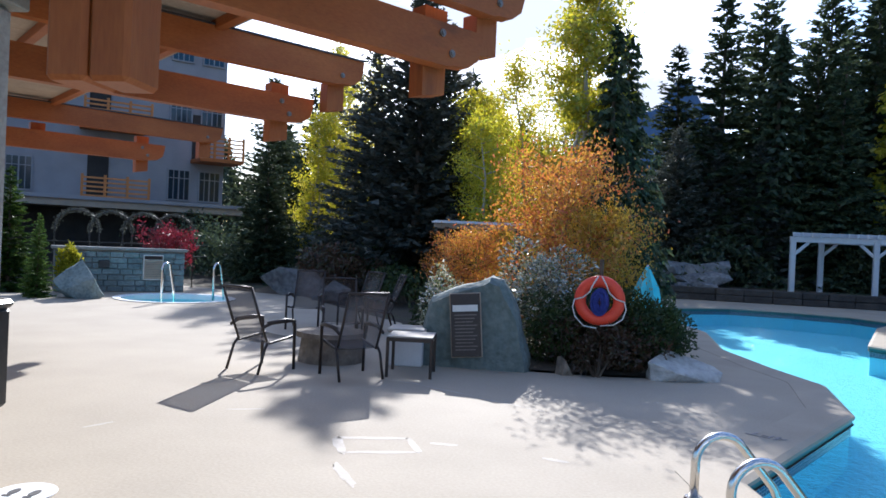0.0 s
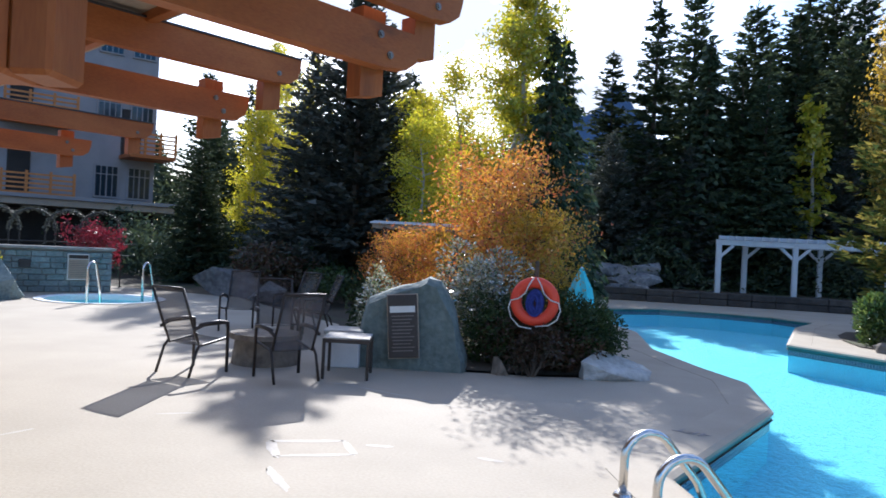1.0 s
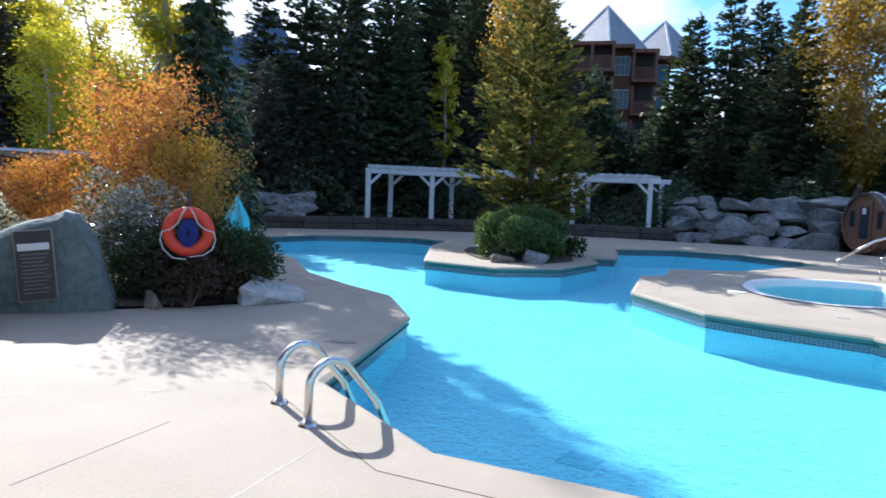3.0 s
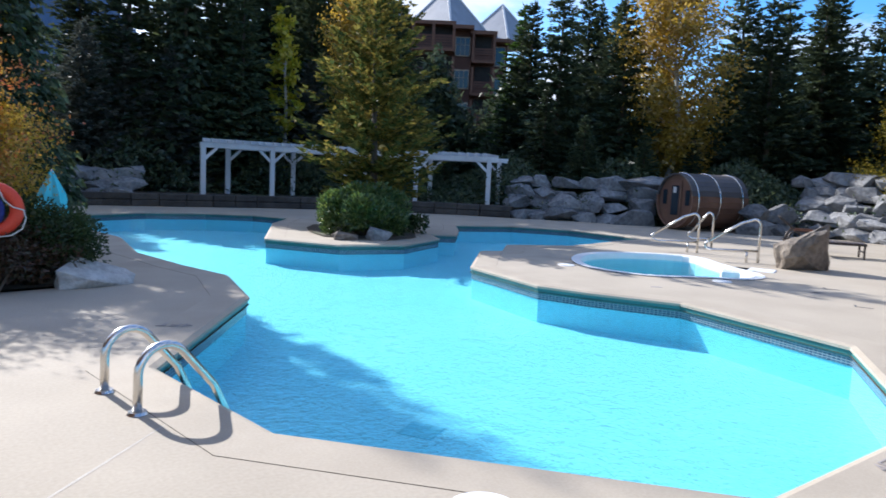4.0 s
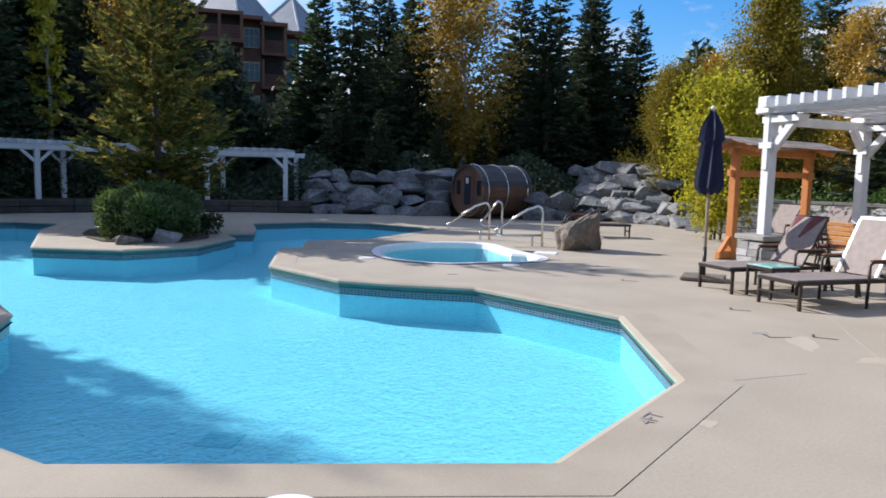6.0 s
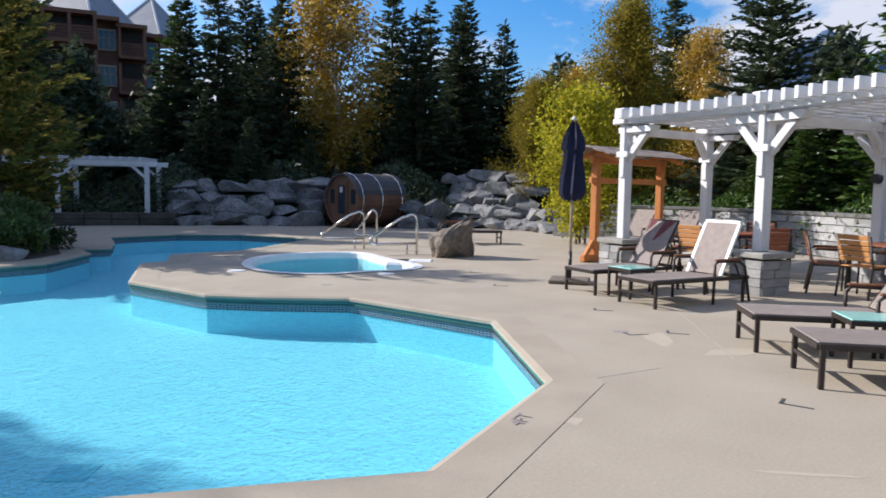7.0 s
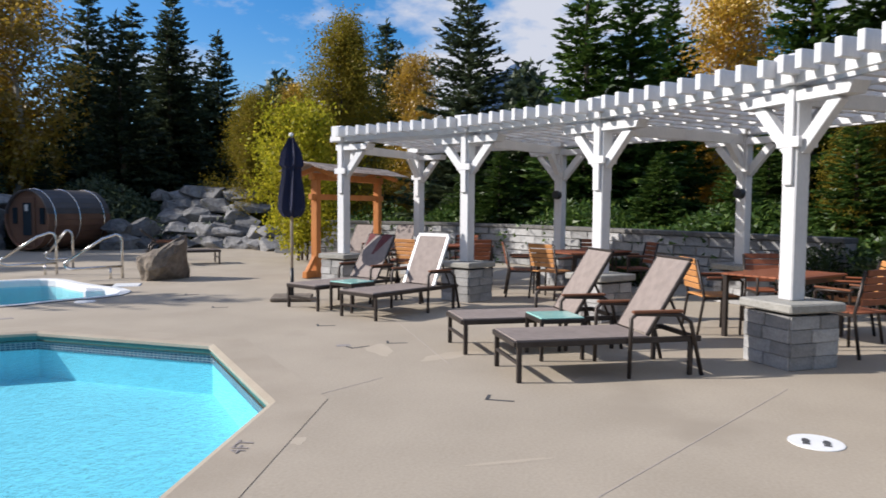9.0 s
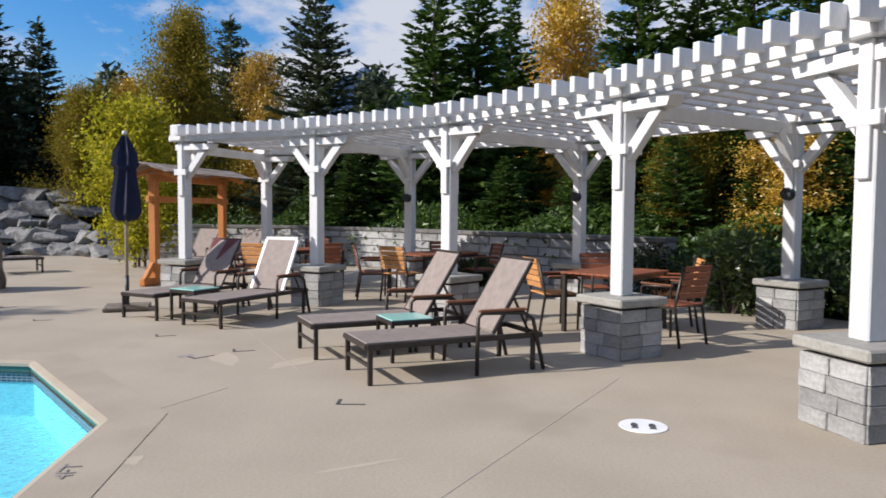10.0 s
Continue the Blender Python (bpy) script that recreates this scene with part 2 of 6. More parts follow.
M = {
    "deck": mat("concrete_deck", (0.325, 0.278, 0.212), (0.40, 0.345, 0.268), 0.85, 0.9, 45, 0.3, c3=(0.315, 0.269, 0.206), spot=0.03),
    "coping": mat("coping", (0.325, 0.275, 0.208), (0.39, 0.335, 0.258), 0.8, 2, 70, 0.25),
    "joint": mat("joint", (0.34, 0.295, 0.25), (0.40, 0.35, 0.295), 0.9, 6, 60, 0.1),
    "earth": mat("earth", (0.045, 0.035, 0.025), (0.09, 0.07, 0.045), 0.95, 0.8, 25, 0.8, c3=(0.06, 0.08, 0.03), spot=0.05, bdist=0.05),
    "poolgrate": mat("pool_grate", (0.24, 0.58, 0.69), (0.28, 0.63, 0.73), 0.6, 6, 60, 0.1),
    "plaster": mat("pool_plaster", (0.35, 0.70, 0.80), (0.41, 0.75, 0.83), 0.6, 0.6, 30, 0.05),
    "spaplaster": mat("spa_plaster", (0.36, 0.66, 0.72), (0.42, 0.71, 0.76), 0.6, 1.0, 30, 0.05),
    "whiterim": mat("white_rim", (0.74, 0.75, 0.74), (0.84, 0.84, 0.82), 0.4, 5, 50, 0.05),
    "teal": mat("teal_band", (0.03, 0.13, 0.13), (0.05, 0.19, 0.18), 0.35, 3, 40, 0.08),
    "water": watermat("water", (0.70, 0.96, 1.0), 0.85, 6.5),
    "spawater": watermat("spa_water", (0.68, 0.95, 0.97), 0.35, 5.0),
    "tile": tilemat("blue_tile", (0.012, 0.04, 0.08), (0.04, 0.11, 0.16), (0.20, 0.24, 0.27), 1.0, 0.052, 0.026),
    "steel": mat("brushed_steel", (0.62, 0.60, 0.56), (0.72, 0.70, 0.66), 0.22, 8, 120, 0.02, metal=1.0),
    "white": mat("white_paint", (0.54, 0.55, 0.56), (0.66, 0.66, 0.66), 0.55, 3, 60, 0.15, c3=(0.55, 0.55, 0.54), spot=-0.06, rnd=0.06, stretch=(1, 1, 0.3)),
    "cedar": mat("stained_cedar", (0.25, 0.068, 0.012), (0.36, 0.112, 0.024), 0.55, 2.2, 35, 0.2, c3=(0.15, 0.05, 0.016), spot=-0.05, rnd=0.10, stretch=(0.25, 1.6, 1.6)),
    "cedarv": mat("stained_cedar_upright", (0.26, 0.072, 0.013), (0.36, 0.115, 0.025), 0.55, 2.2, 35, 0.2, c3=(0.15, 0.05, 0.016), spot=-0.05, rnd=0.08, stretch=(1.6, 1.6, 0.25)),
    "orange": mat("orange_stained_timber", (0.42, 0.15, 0.035), (0.55, 0.22, 0.06), 0.55, 3, 40, 0.15, rnd=0.08, stretch=(1.5, 1.5, 0.3)),
    "flash": mat("black_flashing", (0.02, 0.022, 0.025), (0.04, 0.042, 0.045), 0.4, 4, 40, 0.05),
    "bolt": mat("galvanised_bolt", (0.16, 0.15, 0.14), (0.26, 0.25, 0.23), 0.4, 20, 80, 0.1, metal=0.8),
    "stone": mat("grey_block", (0.21, 0.21, 0.205), (0.36, 0.355, 0.345), 0.9, 3.5, 30, 0.7, c3=(0.15, 0.15, 0.148), spot=0.02, rnd=0.28, bdist=0.03),
    "capstone": mat("cap_stone", (0.23, 0.225, 0.20), (0.34, 0.33, 0.30), 0.9, 4, 40, 0.5, bdist=0.02, rnd=0.08),
    "darkcap": mat("dark_cap_stone", (0.10, 0.097, 0.09), (0.17, 0.163, 0.15), 0.9, 4, 40, 0.5, bdist=0.02),
    "mortar": mat("mortar", (0.24, 0.235, 0.225), (0.31, 0.30, 0.285), 0.95, 6, 50, 0.3),
    "bluestone": mat("blue_green_stone", (0.10, 0.14, 0.145), (0.22, 0.28, 0.28), 0.8, 2.5, 20, 0.5, c3=(0.30, 0.27, 0.20), spot=-0.04, rnd=0.2, bdist=0.03),
    "plaquerock": mat("green_boulder_rock", (0.085, 0.11, 0.10), (0.19, 0.225, 0.205), 0.85, 1.8, 14, 0.9, c3=(0.20, 0.14, 0.08), spot=-0.02, bdist=0.05),
    "rock": mat("grey_boulder_rock", (0.075, 0.075, 0.078), (0.24, 0.238, 0.235), 0.9, 1.2, 9, 0.8, c3=(0.36, 0.355, 0.34), spot=-0.03, rnd=0.25, bdist=0.06),
    "palerock": mat("pale_boulder_rock", (0.30, 0.29, 0.27), (0.52, 0.51, 0.48), 0.9, 2.0, 14, 0.9, c3=(0.20, 0.19, 0.17), spot=-0.03, bdist=0.05),
    "darkstone": mat("dark_wall_stone", (0.045, 0.04, 0.036), (0.09, 0.08, 0.07), 0.95, 3, 25, 0.8, rnd=0.2, bdist=0.03),
    "brownrock": mat("brown_boulder_rock", (0.10, 0.082, 0.064), (0.24, 0.20, 0.155), 0.9, 2.0, 12, 1.0, c3=(0.06, 0.05, 0.042), spot=0.0, bdist=0.06),
    "bark": mat("bark", (0.06, 0.045, 0.032), (0.14, 0.11, 0.08), 0.95, 6, 30, 0.8, stretch=(1, 1, 0.3), bdist=0.03),
    "palebark": mat("pale_bark", (0.28, 0.25, 0.20), (0.48, 0.44, 0.37), 0.9, 6, 30, 0.5, c3=(0.10, 0.09, 0.07), spot=-0.05),
    "frame": mat("bronze_frame", (0.035, 0.028, 0.024), (0.055, 0.045, 0.04), 0.4, 10, 90, 0.05, metal=0.4),
    "sling": mat("taupe_sling", (0.20, 0.165, 0.145), (0.27, 0.225, 0.20), 0.75, 12, 220, 0.3, rnd=0.06),
    "darksling": mat("brown_sling", (0.12, 0.10, 0.095), (0.17, 0.145, 0.135), 0.75, 12, 220, 0.3, rnd=0.08),
    "armwood": mat("arm_timber", (0.13, 0.05, 0.025), (0.20, 0.08, 0.035), 0.5, 5, 50, 0.15, stretch=(0.3, 1.5, 1.5)),
    "teak": mat("teak", (0.42, 0.19, 0.06), (0.58, 0.28, 0.10), 0.5, 5, 60, 0.15, stretch=(0.3, 2, 2), rnd=0.12),
    "redteak": mat("red_teak", (0.20, 0.065, 0.03), (0.29, 0.10, 0.045), 0.5, 5, 60, 0.15, stretch=(0.3, 2, 2), rnd=0.12),
    "aqua": mat("aqua_glass", (0.30, 0.58, 0.52), (0.36, 0.64, 0.58), 0.15, 3, 40, 0.02),
    "palecube": mat("pale_cube", (0.55, 0.55, 0.56), (0.66, 0.66, 0.66), 0.6, 4, 60, 0.1),
    "navy": mat("navy_canvas", (0.007, 0.009, 0.030), (0.014, 0.017, 0.05), 0.8, 5, 150, 0.3),
    "turq": mat("turquoise_canvas", (0.10, 0.52, 0.62), (0.16, 0.62, 0.70), 0.8, 5, 150, 0.2),
    "red": mat("red_ring", (0.62, 0.045, 0.02), (0.75, 0.075, 0.03), 0.45, 5, 60, 0.05),
    "rope": mat("rope", (0.50, 0.48, 0.45), (0.68, 0.66, 0.62), 0.9, 40, 200, 0.4),
    "bluebag": mat("blue_rope", (0.02, 0.03, 0.16), (0.05, 0.06, 0.28), 0.8, 20, 120, 0.8, bdist=0.03),
    "plaque": mat("dark_plaque", (0.025, 0.018, 0.016), (0.04, 0.03, 0.026), 0.35, 5, 60, 0.05),
    "plate": mat("pale_plate", (0.62, 0.60, 0.56), (0.72, 0.70, 0.66), 0.45, 5, 60, 0.05),
    "ink": mat("ink", (0.14, 0.12, 0.11), (0.2, 0.17, 0.15), 0.6, 5, 60, 0.0),
    "mark": mat("floor_mark", (0.05, 0.05, 0.055), (0.09, 0.09, 0.09), 0.8, 20, 90, 0.1),
    "faded": mat("faded_paint", (0.22, 0.20, 0.19), (0.36, 0.32, 0.29), 0.85, 14, 80, 0.1),
    "worn": mat("worn_concrete", (0.40, 0.34, 0.26), (0.46, 0.395, 0.305), 0.85, 2, 60, 0.2),
    "chalk": mat("chalk_paint", (0.37, 0.325, 0.27), (0.48, 0.44, 0.385), 0.8, 12, 70, 0.1),
    "stucco": mat("grey_stucco", (0.23, 0.22, 0.225), (0.30, 0.285, 0.285), 0.9, 1.2, 40, 0.3),
    "eave": mat("eave_boards", (0.30, 0.24, 0.18), (0.40, 0.32, 0.24), 0.8, 2, 30, 0.1),
    # near-black: painted shade in openings, and the balcony doors' own dark colour
    "shadedoor": mat("painted_shade_and_door", (0.02, 0.018, 0.016), (0.04, 0.035, 0.03), 0.9, 2, 30, 0.1),
    "brownwall": mat("brown_siding", (0.075, 0.036, 0.026), (0.115, 0.056, 0.038), 0.85, 1.0, 30, 0.2),
    "browntrim": mat("brown_trim", (0.12, 0.055, 0.032), (0.17, 0.082, 0.048), 0.7, 2, 40, 0.1),
    "metalroof": mat("grey_metal_roof", (0.17, 0.185, 0.21), (0.24, 0.26, 0.29), 0.5, 1, 20, 0.1),
    "winframe": mat("window_frame", (0.60, 0.58, 0.55), (0.70, 0.68, 0.64), 0.5, 4, 60, 0.05),
    "shingle": mat("cedar_shingle", (0.20, 0.16, 0.13), (0.36, 0.30, 0.25), 0.85, 3, 40, 0.5, rnd=0.25),
    "barrel": mat("cedar_stave", (0.12, 0.06, 0.038), (0.19, 0.10, 0.062), 0.6, 2, 30, 0.2, rnd=0.15),
    "barreldark": mat("barrel_roof", (0.06, 0.055, 0.055), (0.10, 0.09, 0.09), 0.55, 2, 30, 0.2, rnd=0.15),
    "towel": mat("dark_red_towel", (0.10, 0.03, 0.035), (0.16, 0.05, 0.05), 0.9, 10, 120, 0.4),
    "carpaint": mat("white_car_paint", (0.75, 0.75, 0.76), (0.8, 0.8, 0.8), 0.2, 3, 40, 0.0),
    "tyre": mat("tyre", (0.015, 0.015, 0.016), (0.03, 0.03, 0.03), 0.8, 10, 60, 0.1),
    "mount": mat("mountain", (0.05, 0.09, 0.16), (0.08, 0.13, 0.22), 0.95, 0.004, 0.03, 0.0, c3=(0.75, 0.78, 0.85), spot=-0.02),
    "fir": leafmat("fir_needles", [(0.042, 0.060, 0.038), (0.064, 0.088, 0.046), (0.100, 0.122, 0.052)], 0.25, gloss=0.03),
    "green": leafmat("green_needles", [(0.030, 0.066, 0.014), (0.060, 0.115, 0.020), (0.115, 0.17, 0.030)], 0.35, gloss=0.03),
    "spruce": leafmat("blue_needles", [(0.066, 0.074, 0.060), (0.10, 0.110, 0.090), (0.14, 0.145, 0.12)], 0.2, gloss=0.03),
    "pine": leafmat("yellowing_needles", [(0.06, 0.085, 0.025), (0.15, 0.15, 0.035), (0.36, 0.27, 0.055)], 0.35, gloss=0.01),
    "aspen": leafmat("aspen_leaves", [(0.32, 0.36, 0.015), (0.56, 0.50, 0.02), (0.72, 0.58, 0.03)], 0.6),
    "lime": leafmat("lime_leaves", [(0.20, 0.215, 0.012), (0.34, 0.32, 0.018), (0.46, 0.40, 0.03)], 0.55, gloss=0.01),
    "olive": leafmat("olive_leaves", [(0.15, 0.135, 0.014), (0.21, 0.175, 0.018), (0.29, 0.205, 0.025)], 0.5, gloss=0.01),
    "gold": leafmat("golden_leaves", [(0.32, 0.20, 0.02), (0.54, 0.35, 0.03), (0.64, 0.42, 0.05)], 0.5),
    "maple": leafmat("orange_maple_leaves", [(0.46, 0.27, 0.025), (0.46, 0.20, 0.025), (0.42, 0.10, 0.035)], 0.55),
    "goldmaple": leafmat("golden_maple_leaves", [(0.56, 0.36, 0.02), (0.60, 0.40, 0.025), (0.50, 0.24, 0.025)], 0.55),
    "crimson": leafmat("crimson_leaves", [(0.16, 0.010, 0.02), (0.24, 0.018, 0.03), (0.10, 0.008, 0.018)], 0.5),
    "shrub": leafmat("dark_shrub_leaves", [(0.016, 0.032, 0.012), (0.035, 0.060, 0.016), (0.055, 0.075, 0.02)], 0.3, gloss=0.03),
    "redshrub": leafmat("bronze_shrub_leaves", [(0.05, 0.035, 0.016), (0.11, 0.045, 0.022), (0.055, 0.065, 0.02)], 0.4),
    "glossy": leafmat("glossy_pale_leaves", [(0.06, 0.10, 0.03), (0.22, 0.24, 0.10), (0.74, 0.70, 0.54)], 0.50, 0.3, 0.30),
    "juniper": leafmat("juniper_leaves", [(0.03, 0.06, 0.015), (0.07, 0.115, 0.022), (0.15, 0.19, 0.04)], 0.35),
}
M["darksling"].node_tree.nodes["Principled BSDF"].inputs["Alpha"].default_value = 0.62
glass = bpy.data.materials.new("dark_glass")
glass.use_nodes = True
glass.node_tree.nodes["Principled BSDF"].inputs["Base Color"].default_value = (0.02, 0.03, 0.04, 1)
glass.node_tree.nodes["Principled BSDF"].inputs["Roughness"].default_value = 0.06
M["glass"] = glass


# ---- building blocks ----
def link_mesh(name, me, parent=None, label=""):
    ob = new(name, me)
    if parent:
        ob.parent = parent
    if label:
        ob["label"] = label
    return ob


def part(name, bm, material, parent=None, label="", smooth=False):
    me = bpy.data.meshes.new(name)
    bm.normal_update()
    bm.to_mesh(me)
    bm.free()
    me.materials.append(M[material] if isinstance(material, str) else material)
    if smooth:
        me.polygons.foreach_set("use_smooth", [True] * len(me.polygons))
    return link_mesh(name, me, parent, label)


def thing(name, label, category, x=0, y=0, z=0, turn=0, group="", kind="", scale=1.0):
    ob = new(name)
    ob.empty_display_size = 0.1
    ob.matrix_world = pose(x, y, z, 0, 0, turn) @ Matrix.Scale(scale, 4)
    return tagged(ob, label, category, group, kind)


def box(bm, c, s, rot=(0, 0, 0), bevel=0.0):
    """A box of size s about c, turned by rot degrees, into bm."""
    r = bmesh.ops.create_cube(bm, size=1.0, matrix=pose(*c, *rot) @ Matrix.Diagonal((*s, 1)))
    if bevel:
        bmesh.ops.bevel(bm, geom=list({e for v in r["verts"] for e in v.link_edges}), offset=bevel, segments=1, affect="EDGES", profile=0.5)
    return bm


def boxp(name, c, s, material, parent, rot=(0, 0, 0), bevel=0.008, label=""):
    return part(name, box(bmesh.new(), c, s, rot, bevel), material, parent, label)


def beam(bm, a, b, w, h, bevel=0.006):
    """A straight timber from a to b, w wide and h high."""
    a, b = Vector(a), Vector(b)
    d = b - a
    q = d.to_track_quat("X", "Z").to_matrix().to_4x4()
    r = bmesh.ops.create_cube(bm, size=1.0, matrix=Matrix.Translation((a + b) / 2) @ q @ Matrix.Diagonal((d.length, w, h, 1)))
    if bevel:
        bmesh.ops.bevel(bm, geom=list({e for v in r["verts"] for e in v.link_edges}), offset=bevel, segments=1, affect="EDGES", profile=0.5)
    return bm


def tube(bm, pts, r, n=8, r2=None):
    """A round bar through pts, tapering from r to r2."""
    pts = [Vector(p) for p in pts]
    r2 = r if r2 is None else r2
    rings = []
    u = None
    for i, p in enumerate(pts):
        d = (pts[min(i + 1, len(pts) - 1)] - pts[max(i - 1, 0)]).normalized()
        if u is None:
            u = d.cross(Vector((0.31, 0.17, 0.93)) if abs(d.z) < 0.9 else Vector((1, 0.1, 0))).normalized()
        else:
            u = (u - d * u.dot(d)).normalized()
        v = d.cross(u)
        k = r + (r2 - r) * i / max(1, len(pts) - 1)
        rings.append([bm.verts.new(p + (u * math.cos(t) + v * math.sin(t)) * k) for t in (2 * math.pi * j / n for j in range(n))])
    for a, b in zip(rings, rings[1:]):
        for j in range(n):
            bm.faces.new((a[j], a[(j + 1) % n], b[(j + 1) % n], b[j]))
    bm.faces.new(rings[0][::-1]), bm.faces.new(rings[-1])
    return bm


def tubep(name, pts, r, material, parent, n=8, label="", r2=None):
    return part(name, tube(bmesh.new(), pts, r, n, r2), material, parent, label, True)


def arc(c, r, a0, a1, n, u, v):
    c, u, v = Vector(c), Vector(u), Vector(v)
    return [c + (u * math.cos(radians(a0 + (a1 - a0) * i / n)) + v * math.sin(radians(a0 + (a1 - a0) * i / n))) * r for i in range(n + 1)]


def prism(bm, pts, z0, z1):
    lo, hi = [bm.verts.new((x, y, z0)) for x, y in pts], [bm.verts.new((x, y, z1)) for x, y in pts]
    n = len(pts)
    bm.faces.new(lo[::-1]), bm.faces.new(hi)
    for i in range(n):
        bm.faces.new((lo[i], lo[(i + 1) % n], hi[(i + 1) % n], hi[i]))
    return bm


def sheet(name, outer, holes, z, material):
    """A flat sheet with holes."""
    bm = bmesh.new()
    edges = []
    for loop in (outer, *holes):
        vs = [bm.verts.new((x, y, z)) for x, y in loop]
        edges += [bm.edges.new((vs[i], vs[(i + 1) % len(vs)])) for i in range(len(vs))]
    bmesh.ops.triangle_fill(bm, edges=edges, use_beauty=True, use_dissolve=False)
    for f in bm.faces:
        if f.normal.z < 0:
            f.normal_flip()
    return part(name, bm, material)


def band(bm, loop, z0, z1, inset=0.0, uv=False):
    """The upright band round a loop of plan points."""
    n = len(loop)
    lay = bm.loops.layers.uv.verify()
    s = 0.0
    for i in range(n):
        a, b = Vector(loop[i]), Vector(loop[(i + 1) % n])
        L = (b - a).length
        vs = [bm.verts.new((*p, z)) for p, z in ((a, z0), (b, z0), (b, z1), (a, z1))]
        f = bm.faces.new(vs)
        for lp, c in zip(f.loops, ((s, z0), (s + L, z0), (s + L, z1), (s, z1))):
            lp[lay].uv = c
        s += L
    return bm


def offset_loop(loop, d):
    """The loop moved outwards by d (a loop that runs anticlockwise)."""
    out, n = [], len(loop)
    for i in range(n):
        p, a, b = Vector(loop[i]), Vector(loop[i - 1]), Vector(loop[(i + 1) % n])
        n1, n2 = ((p - a).normalized(), (b - p).normalized())
        n1, n2 = Vector((n1.y, -n1.x)), Vector((n2.y, -n2.x))
        m = n1 + n2
        m = m / max(0.35, m.dot(m) / 2)
        out.append(tuple(p + m * d))
    return out


def area(loop):
    return sum(loop[i - 1][0] * loop[i][1] - loop[i][0] * loop[i - 1][1] for i in range(len(loop))) / 2


def boulder(name, label, x, y, z, sx, sy, sz, material="rock", seed=0, turn=0, rough=0.28, cuts=7, group="", category="boulder", sub=3):
    """A blocky rock: the hull of random points, with worn edges and a roughened face."""
    rng = random.Random(seed)
    bm = bmesh.new()
    for _ in range(cuts + 5):
        d = Vector((rng.gauss(0, 1), rng.gauss(0, 1), rng.gauss(0, 1)))
        d /= (abs(d.x) ** 4 + abs(d.y) ** 4 + abs(d.z) ** 4) ** 0.25
        bm.verts.new(d * rng.uniform(0.80, 1.0))
    hull = bmesh.ops.convex_hull(bm, input=bm.verts[:])
    loose = [v for v in bm.verts if not v.link_faces]
    bmesh.ops.delete(bm, geom=loose, context="VERTS")
    bmesh.ops.dissolve_limit(bm, angle_limit=0.28, verts=bm.verts[:], edges=bm.edges[:])
    bmesh.ops.bevel(bm, geom=bm.edges[:], offset=0.035, segments=1, affect="EDGES", profile=0.5, clamp_overlap=True)
    for v in bm.verts:
        if v.co.length > 1.0:
            v.co *= 1.0 / v.co.length
    bmesh.ops.triangulate(bm, faces=bm.faces[:])
    for lim in (0.30, 0.20):
        bmesh.ops.subdivide_edges(bm, edges=[e for e in bm.edges if e.calc_length() > lim], cuts=1)
        bmesh.ops.triangulate(bm, faces=bm.faces[:])
    off = Vector((seed * 3.7, seed * 1.3, 0))
    for v in bm.verts:
        p = v.co.copy()
        p *= 1 + rough * 0.22 * noise.noise(p * 1.6 + off) + rough * 0.22 * noise.noise(p * 4.5 + off) + rough * 0.10 * noise.noise(p * 11.0 + off)
        v.co = Vector((p.x * sx, p.y * sy, max(-0.45, p.z) * sz))
    bmesh.ops.recalc_face_normals(bm, faces=bm.faces[:])
    ob = part(name, bm, material)
    lo = min(v.co.z for v in ob.data.vertices)
    ob.matrix_world = pose(x, y, z - lo - 0.03, 0, 0, turn)
    return tagged(ob, label, category, group)


def quads(name, centre, along, across, material, parent=None, tip=0.35):
    """Many separate small leaves: a quad round each centre, narrowed at its tip."""
    n = len(centre)
    v = np.empty((n, 4, 3))
    v[:, 0], v[:, 1] = centre - across * 0.5 * 0.6, centre + across * 0.5 * 0.6
    v[:, 2], v[:, 3] = centre + along + across * 0.5 * tip, centre + along - across * 0.5 * tip
    me = bpy.data.meshes.new(name)
    me.vertices.add(4 * n), me.loops.add(4 * n), me.polygons.add(n)
    me.vertices.foreach_set("co", v.reshape(-1))
    me.loops.foreach_set("vertex_index", np.arange(4 * n))
    me.polygons.foreach_set("loop_start", np.arange(0, 4 * n, 4))
    me.update()
    me.materials.append(M[material])
    return me


def needles(name, centre, along, across, material):
    """Many separate pointed sprays of needles."""
    n = len(centre)
    v = np.stack([centre - across * 0.5, centre + across * 0.5, centre + along], 1)
    me = bpy.data.meshes.new(name)
    me.vertices.add(3 * n), me.loops.add(3 * n), me.polygons.add(n)
    me.vertices.foreach_set("co", v.reshape(-1))
    me.loops.foreach_set("vertex_index", np.arange(3 * n))
    me.polygons.foreach_set("loop_start", np.arange(0, 3 * n, 3))
    me.update()
    me.materials.append(M[material])
    return me


def unit(a):
    return a / np.maximum(1e-6, np.linalg.norm(a, axis=1, keepdims=True))


